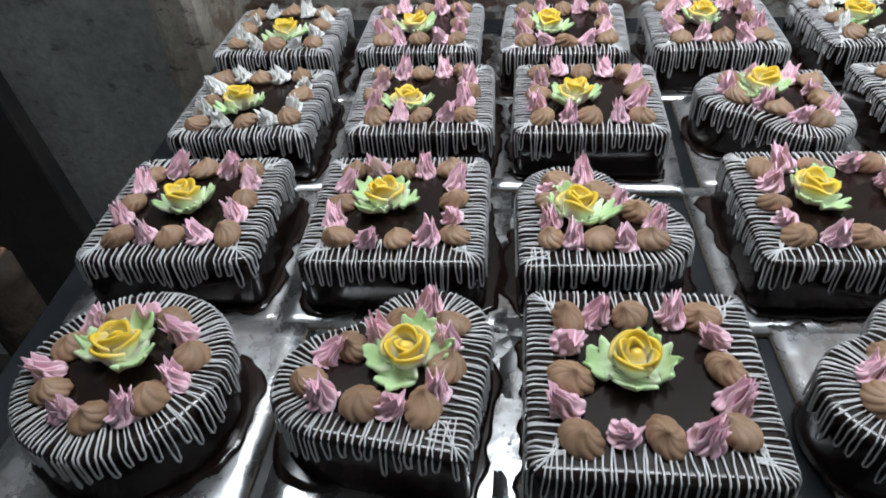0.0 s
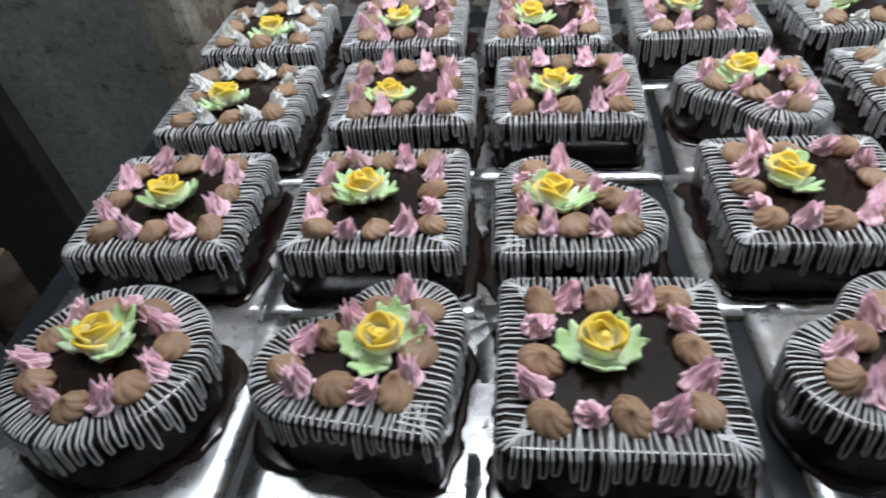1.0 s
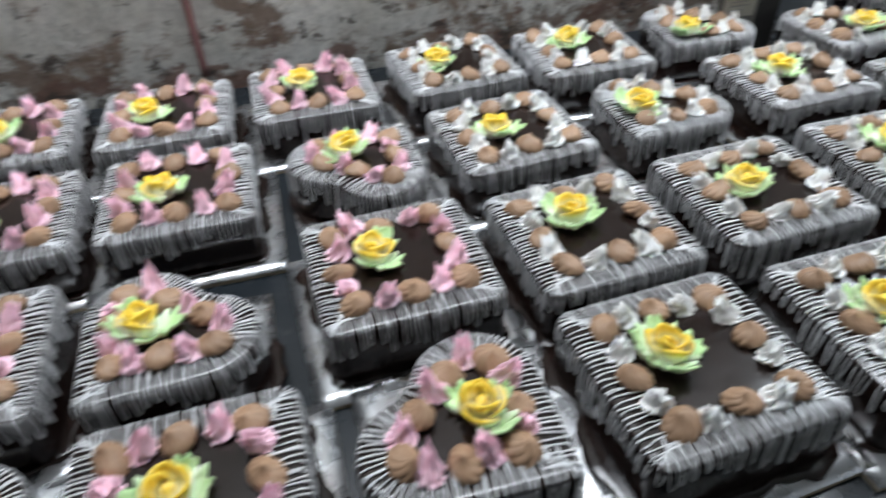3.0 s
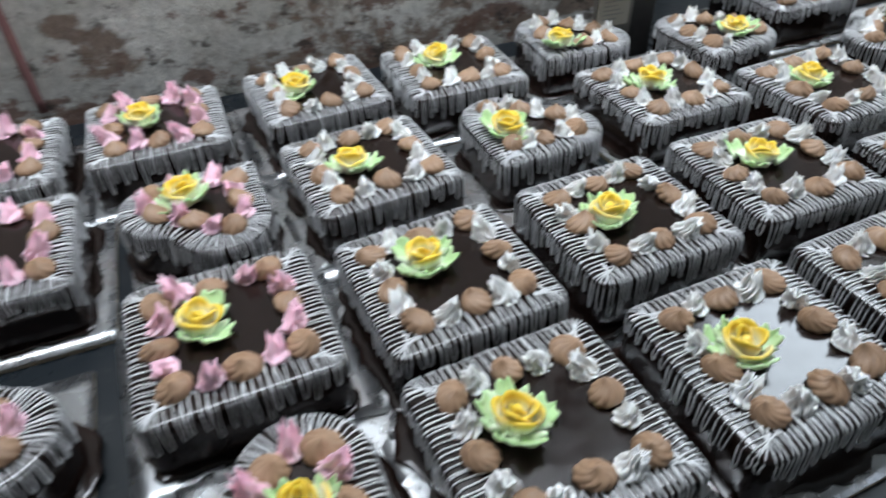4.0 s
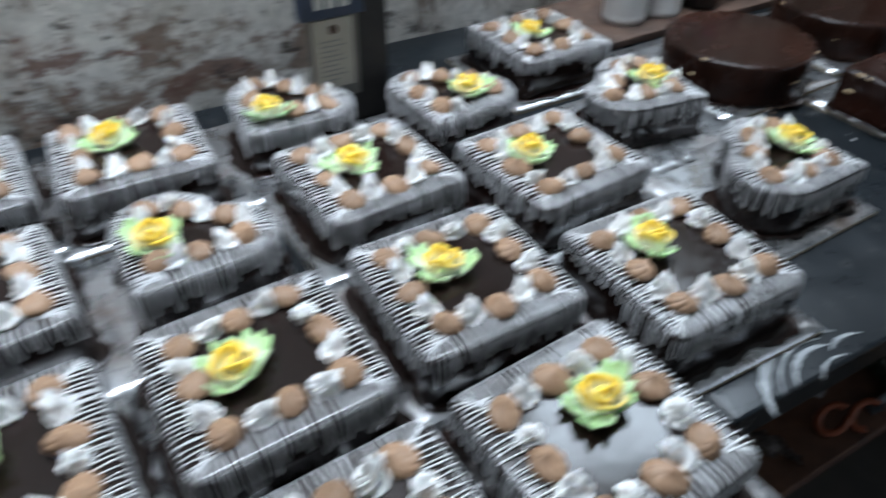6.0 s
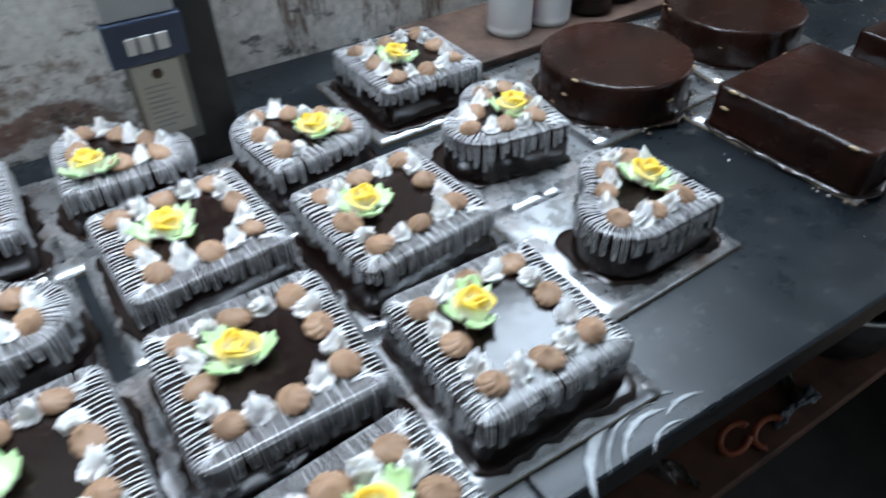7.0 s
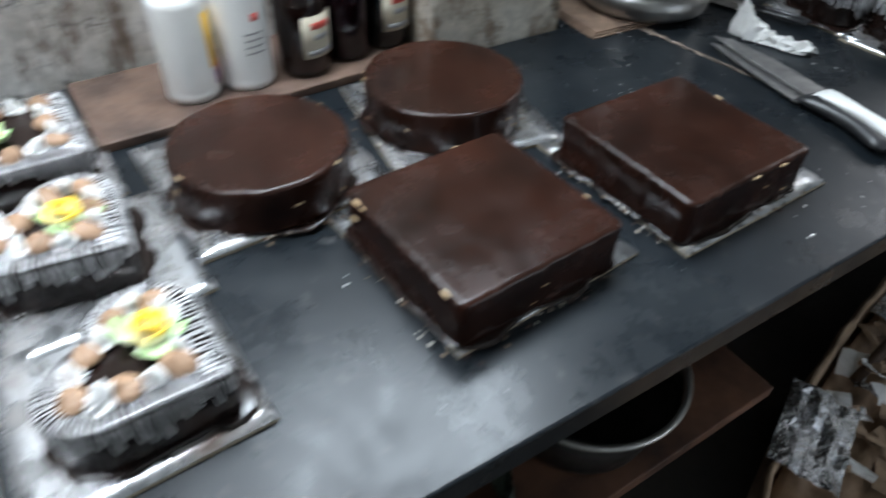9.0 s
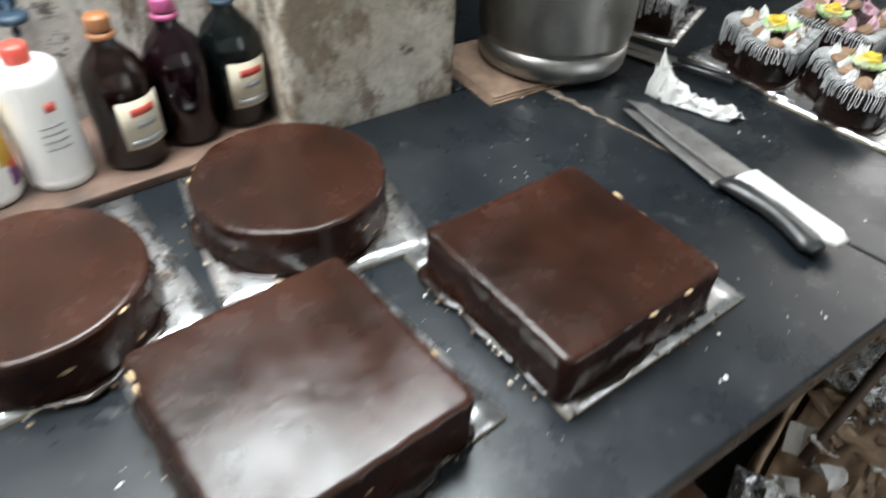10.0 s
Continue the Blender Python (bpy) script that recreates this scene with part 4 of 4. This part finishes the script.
# crumbs and specks of cream on the worktop
rnd = random.Random(5)
verts, faces = [], []
for k in range(96):
    if k < 24:
        x, y = rnd.gauss(2.72, 0.09), rnd.gauss(0.36, 0.06)
    elif k < 34:
        x, y = rnd.uniform(2.45, 2.85), rnd.uniform(0.03, 0.12)
    else:
        x, y = rnd.uniform(2.0, 3.15), rnd.uniform(0.02, 0.55)
    r = rnd.choice((0.0006, 0.0007, 0.0009, 0.0012, 0.0019)) * (0.8 if k < 24 else 1.0)
    o = len(verts)
    v, f = lathe([(r * 0.8, 0.0), (r, r * 0.4), (r * 0.5, r * 0.9)], 6)
    ax, ay = rnd.uniform(0.6, 1.8), rnd.uniform(0.6, 1.2)
    verts += [(x + ax * p, y + ay * q, TOP + z) for p, q, z in v]
    faces += [tuple(o + i for i in g) for g in f]
crumbs = put("crumbs", mesh_of("crumbs", verts, faces, PAPER))
tagged(crumbs, "scattered white crumbs and cream specks on black stone", "crumbs", kind="stuff")


def smear(pts, wide, seed, mat):
    grid = []
    for i, (x, y) in enumerate(pts):
        a, b = pts[max(0, i - 1)], pts[min(len(pts) - 1, i + 1)]
        d = math.hypot(b[0] - a[0], b[1] - a[1]) + 1e-9
        nx, ny = -(b[1] - a[1]) / d, (b[0] - a[0]) / d
        w = wide * (0.5 + 0.9 * abs(noise.noise((i * 0.7, seed, 0)))) * math.sin(math.pi * (i + 0.4) / (len(pts) - 0.2))
        grid.append([(x + nx * w * s, y + ny * w * s, TOP + 0.0007 + 0.0004 * (1 - abs(s))) for s in (-1, -0.4, 0.4, 1)])
    return sheet(grid, 0.0005)


# wiped smears on the stone; window glare is put into their pale colour
SMEAR_GLARE = simple("cream_smear_glare", (0.16, 0.17, 0.18), (0.42, 0.44, 0.45), 60, (0.25, 0.45), bumps=(120, 0.3, 0.001))
for k, (cx, cy, r, a0, a1, w) in enumerate(((1.800, -0.030, 0.080, 158, 58, 0.0085), (1.802, -0.020, 0.062, 150, 70, 0.0030), (1.805, -0.012, 0.046, 150, 64, 0.0048), (1.815, -0.016, 0.034, 140, 60, 0.0022), (1.842, -0.010, 0.040, 120, 60, 0.0035))):
    ob = solid("cream_smear", smear(arc(cx, cy, r, a0, a1, 22), w, k, SMEAR_GLARE), SMEAR_GLARE, None)
    tagged(ob, "thin cream smear wiped over black stone, painted with window glare", "cream smear", "cream smears")


SHELF_WOOD = simple("dark_greasy_wood", (0.030, 0.014, 0.009), (0.17, 0.075, 0.04), 9, (0.5, 0.8), bumps=(50, 0.4, 0.003))
# pan bowl is coloured near black for the shade under the worktop
SHADED_METAL = simple("shaded_aluminium", (0.02, 0.02, 0.02), (0.09, 0.085, 0.08), 14, (0.35, 0.6), metal=0.6, bumps=(60, 0.2, 0.002))
# ---------------------------------------------------------------- under and in front of the worktop
shelf = part("lower_shelf", slab_bm(1.40, 2.80, 0.050, 0.62, -0.445, -0.420, 0.003), SHELF_WOOD, None)
tagged(shelf, "worn reddish wooden shelf below the worktop", "shelf")
for x in (1.42, 2.73):
    part("shelf_leg", slab_bm(x, x + 0.05, 0.38, 0.60, FLOOR_Z, -0.4455, 0.003), DARK_WOOD, shelf)
pan = empty("pan", pose(2.492, 0.190, -0.4195))
tagged(pan, "empty aluminium pan with a bright rolled rim", "pan")
solid("bowl", lathe([(0.09, 0.0), (0.115, 0.006), (0.138, 0.114), (0.136, 0.116), (0.112, 0.010), (0.01, 0.006)], 56), SHADED_METAL, pan)
solid("rim", lathe([(0.1385, 0.1150), (0.1450, 0.1165), (0.1480, 0.1205), (0.1450, 0.1240), (0.1380, 0.1230)], 56, False, False), STEEL, pan, None, "bright rolled rim")
ORANGE = plain("orange_rubber", (0.30, 0.07, 0.025), 0.45)
hose = empty("gas_hose", pose(2.150, 0.092, -0.418))
tagged(hose, "coiled orange rubber hose on the lower shelf", "hose")
for k in range(2):
    solid("coil", tube([(0.050 * k + 0.022 * math.cos(a), 0.016 * math.sin(a) - 0.02 * k, 0.004 + 0.012 + 0.012 * math.sin(a + 1.2)) for a in np.linspace(0, 5.6 - 1.6 * k, 30)], 0.0055, 8), ORANGE, hose)
bag = crumpled("plastic_bag", [(0.03 * i, 0.02 * math.sin(i)) for i in range(8)], (0.03, 0.05, 0.05, 0.06, 0.05, 0.05, 0.04, 0.02), (0.03, 0.05, 0.06, 0.05, 0.06, 0.04, 0.04, 0.02), 9, simple("clear_film", (0.25, 0.26, 0.28), (0.5, 0.5, 0.52), 30, (0.12, 0.3), bumps=(60, 0.5, 0.006)))
bag.matrix_basis = pose(2.195, 0.135, -0.4195, 0, 0, 40) @ Matrix.Scale(0.34, 4)
tagged(bag, "crumpled clear plastic bag on the lower shelf", "plastic bag", "plastic bags")
for k, (x, y, turn, size, tint) in enumerate(((2.235, 0.070, 12, 0.45, (0.20, 0.22, 0.24)), (2.30, 0.085, 75, 0.62, (0.12, 0.15, 0.12)), (2.06, 0.075, 120, 0.40, (0.16, 0.13, 0.12)))):
    film = crumpled("plastic_bag", [(0.03 * i, 0.02 * math.sin(i + k)) for i in range(8)], (0.02, 0.04, 0.06, 0.05, 0.05, 0.06, 0.04, 0.02), (0.02, 0.05, 0.04, 0.06, 0.05, 0.05, 0.03, 0.02), 20 + k, simple("dusty_film", tuple(q * 0.5 for q in tint), tint, 30, (0.15, 0.35), bumps=(60, 0.5, 0.006)))
    film.matrix_basis = pose(x, y, -0.4195, 0, 0, turn) @ Matrix.Scale(size, 4)
    tagged(film, "crumpled dusty plastic bag on the lower shelf", "plastic bag", "plastic bags")

# box of waste on the floor
EDGE = [(2.70, -0.07), (2.78, -0.03), (2.865, 0.006), (2.95, 0.036), (3.09, 0.080), (3.20, 0.105), (3.36, 0.138), (3.43, 0.150), (3.60, 0.155), (4.1, 0.12), (4.1, -0.55), (2.68, -0.55)]
box = empty("waste_box", pose(0, 0, FLOOR_Z))
tagged(box, "torn brown carton full of card and foil scraps", "waste box")
mid = (3.35, -0.2)
far_side = lambda x: float(np.interp(x, [p[0] for p in EDGE[:10]], [p[1] for p in EDGE[:10]]))


def rim(d, z, wob):
    p = resample(EDGE, 0.03)
    nn = normals(p)
    sign = 1 if (p[0][0] - mid[0]) * nn[0][0] + (p[0][1] - mid[1]) * nn[0][1] > 0 else -1
    return [(x + sign * nx * d + 0.010 * wob * noise.noise((x * 18, y * 18, z * 5)), y + sign * ny * d + 0.012 * wob * noise.noise((x * 15, y * 15, z * 5 + 9)), z + 0.03 * wob * noise.noise((x * 9, y * 9, 2))) for (x, y), (nx, ny) in zip(p, nn)]


solid("carton_wall", rings_mesh([rim(0.0, 0.0, 0), rim(0.01, 0.1, 0.6), rim(0.008, 0.214, 1), rim(0.004, 0.221, 1), rim(-0.003, 0.221, 1), rim(-0.006, 0.20, 1), rim(-0.012, 0.10, 0.6)]), CARTON, box, None, "crumpled brown carton rim")
n = 30
grid = []
for i in range(n + 1):
    x = 2.74 + 1.32 * i / n
    span = far_side(x) - 0.022 + 0.52
    grid.append([(x, -0.52 + span * j / n, 0.140 + 0.045 * noise.noise((i * 0.35, j * 0.45, 3)) + 0.03 * noise.noise((i * 1.1, j * 1.2, 7))) for j in range(n + 1)])
tagged(solid("waste_layer", sheet(grid, 0.004), CARTON, box, None, "dusty brown layer of waste"), kind="stuff")
rnd = random.Random(11)
CRINKLE = simple("crinkled_foil", (0.50, 0.50, 0.51), (0.75, 0.75, 0.76), 40, (0.15, 0.35), metal=0.95, bumps=(70, 0.9, 0.008))
for k in range(150):
    x = rnd.uniform(2.84, 3.8)
    y = far_side(x) - 0.045 - abs(rnd.gauss(0.0, 0.19))
    w, h = rnd.uniform(0.02, 0.085), rnd.uniform(0.015, 0.06)
    kind = rnd.random()
    g = [[((i - 2) / 4 * w * (1 + 0.3 * noise.noise((i, j, k))), (j - 2) / 4 * h * (1 + 0.3 * noise.noise((j, i, k + 5))), 0.012 * noise.noise((i * 0.6, j * 0.6, k * 1.7))) for j in range(5)] for i in range(5)]
    name, mat, words = ("card_scrap", CARTON, "torn brown card scrap") if kind < 0.68 else (("foil_scrap", CRINKLE, "crumpled silver foil scrap") if kind < 0.84 else ("paper_scrap", PAPER, "torn white paper scrap"))
    solid(name, sheet(g, 0.0015), mat, box, pose(x, y, 0.176 + rnd.uniform(-0.01, 0.025), rnd.uniform(-30, 30), rnd.uniform(-30, 30), rnd.uniform(0, 360)), words, False)
g = [[(0.022 * i + 0.006 * noise.noise((i, j, 1)), 0.018 * j + 0.006 * noise.noise((i, j, 4)), 0.020 * noise.noise((i * 0.22, j * 1.3, 2)) + 0.006 * noise.noise((i * 1.1, j * 1.7, 5))) for j in range(8)] for i in range(10)]
solid("foil_sheet", sheet(g, 0.001), CRINKLE, box, pose(2.860, -0.110, 0.206, 8, -4, 24), "large crinkled silver foil sheet", False)
g = [[(0.02 * i + 0.006 * noise.noise((i, j, 8)), 0.02 * j + 0.006 * noise.noise((i, j, 5)), 0.014 * noise.noise((i * 0.8, j * 0.8, 6))) for j in range(7)] for i in range(12)]
solid("foil_sheet", sheet(g, 0.001), CRINKLE, box, pose(3.34, 0.000, 0.210, -4, 5, 8), "large crinkled silver foil sheet", False)
stick = solid("stick", tube([(3.15, 0.030, -0.63), (3.27, 0.040, -0.56), (3.47, 0.055, -0.45), (3.72, 0.075, -0.31)], [0.011, 0.011, 0.012, 0.012], 10), DARK_WOOD, None)
tagged(stick, "dark wooden stick stuck in the waste box", "stick")

# leaning plank and straw broom past the worktop's end
lean = part("leaning_plank", slab_bm(-0.14, 0.14, -0.02, 0.02, 0.0, 1.30, 0.006), SOOT_WOOD, None)
lean.matrix_basis = pose(0.02, 0.44, FLOOR_Z, -6, -9, 10)
tagged(lean, "dark sooty plank leaning against the grey wall", "plank")
log = empty("firewood_log", pose(-0.045, 0.415, FLOOR_Z, -4, -8, 0))
tagged(log, "cut firewood log with a pale sawn end", "log")
BARK = simple("dark_bark", (0.02, 0.014, 0.010), (0.07, 0.048, 0.032), 30, (0.7, 0.9), bumps=(40, 0.8, 0.008))
SAWN = simple("sawn_wood", (0.24, 0.15, 0.085), (0.42, 0.29, 0.18), 40, (0.6, 0.8), bumps=(90, 0.5, 0.003))
solid("trunk", rings_mesh([[((0.052 + 0.006 * noise.noise((math.cos(a) * 2, math.sin(a) * 2, z * 4))) * math.cos(a), (0.052 + 0.006 * noise.noise((math.sin(a) * 2, math.cos(a) * 2, z * 5))) * math.sin(a), z) for a in np.linspace(0, 2 * math.pi, 24, endpoint=False)] for z in (0.012, 0.15, 0.3, 0.45, 0.505)]), BARK, log)
solid("sawn_end", rings_mesh([[(r * math.cos(a), r * math.sin(a), z + 0.006 * math.sin(a)) for a in np.linspace(0, 2 * math.pi, 24, endpoint=False)] for r, z in ((0.050, 0.505), (0.047, 0.512), (0.03, 0.514))]), SAWN, log, None, "pale tan sawn end")

# pale dirt packed into the worktop's joint
FILL = simple("dirty_joint_filler", (0.10, 0.075, 0.055), (0.36, 0.29, 0.23), 60, (0.7, 0.9), bumps=(120, 0.4, 0.002))
line = [(2.8325 + 0.00092 * k + 0.004 * noise.noise((k * 0.5, 1, 2)), 0.545 - 0.0075 * k) for k in range(34)]
grid = []
for k, (x, y) in enumerate(line):
    w = 0.0012 + 0.006 * max(0.0, 0.2 + noise.noise((k * 0.35, 5, 1))) * (1 - k / 40) + 0.004 * math.exp(-((k - 6) / 4.0) ** 2)
    grid.append([(x + w * q + 0.002 * noise.noise((k * 0.9, q, 3)), y, TOP + 0.0008 + 0.0004 * (1 - abs(q))) for q in (-1, -0.4, 0.4, 1)])
joint = solid("joint_filler", sheet(grid, 0.0006), FILL, None)
tagged(joint, "pale dirt packed in the worktop's joint", "joint", kind="structure")

# old red paint run on the wall
drip = solid("paint_run", sheet([[(0.862 + 0.005 * q + 0.0015 * noise.noise((k * 0.4, q, 8)), FAR_Y - 0.0016, 0.02 + 0.016 * k) for q in (-1, -0.3, 0.3, 1)] for k in range(16)], 0.0012), plain("faded_red_paint", (0.30, 0.15, 0.14), 0.8), None)
tagged(drip, "faded red paint run on the plaster wall", "paint run", kind="structure")

# loose black thread on a cake board
thread = solid("thread", tube([(1.090, 0.088, 0.0042), (1.072, 0.089, 0.0042), (1.061, 0.095, 0.0044), (1.061, 0.104, 0.0046), (1.072, 0.109, 0.0046), (1.090, 0.1095, 0.0044), (1.118, 0.107, 0.0042), (1.137, 0.104, 0.0042)], 0.0005, 5), BLACK_PLASTIC, None)
tagged(thread, "curled black thread lying on a foil board", "thread")
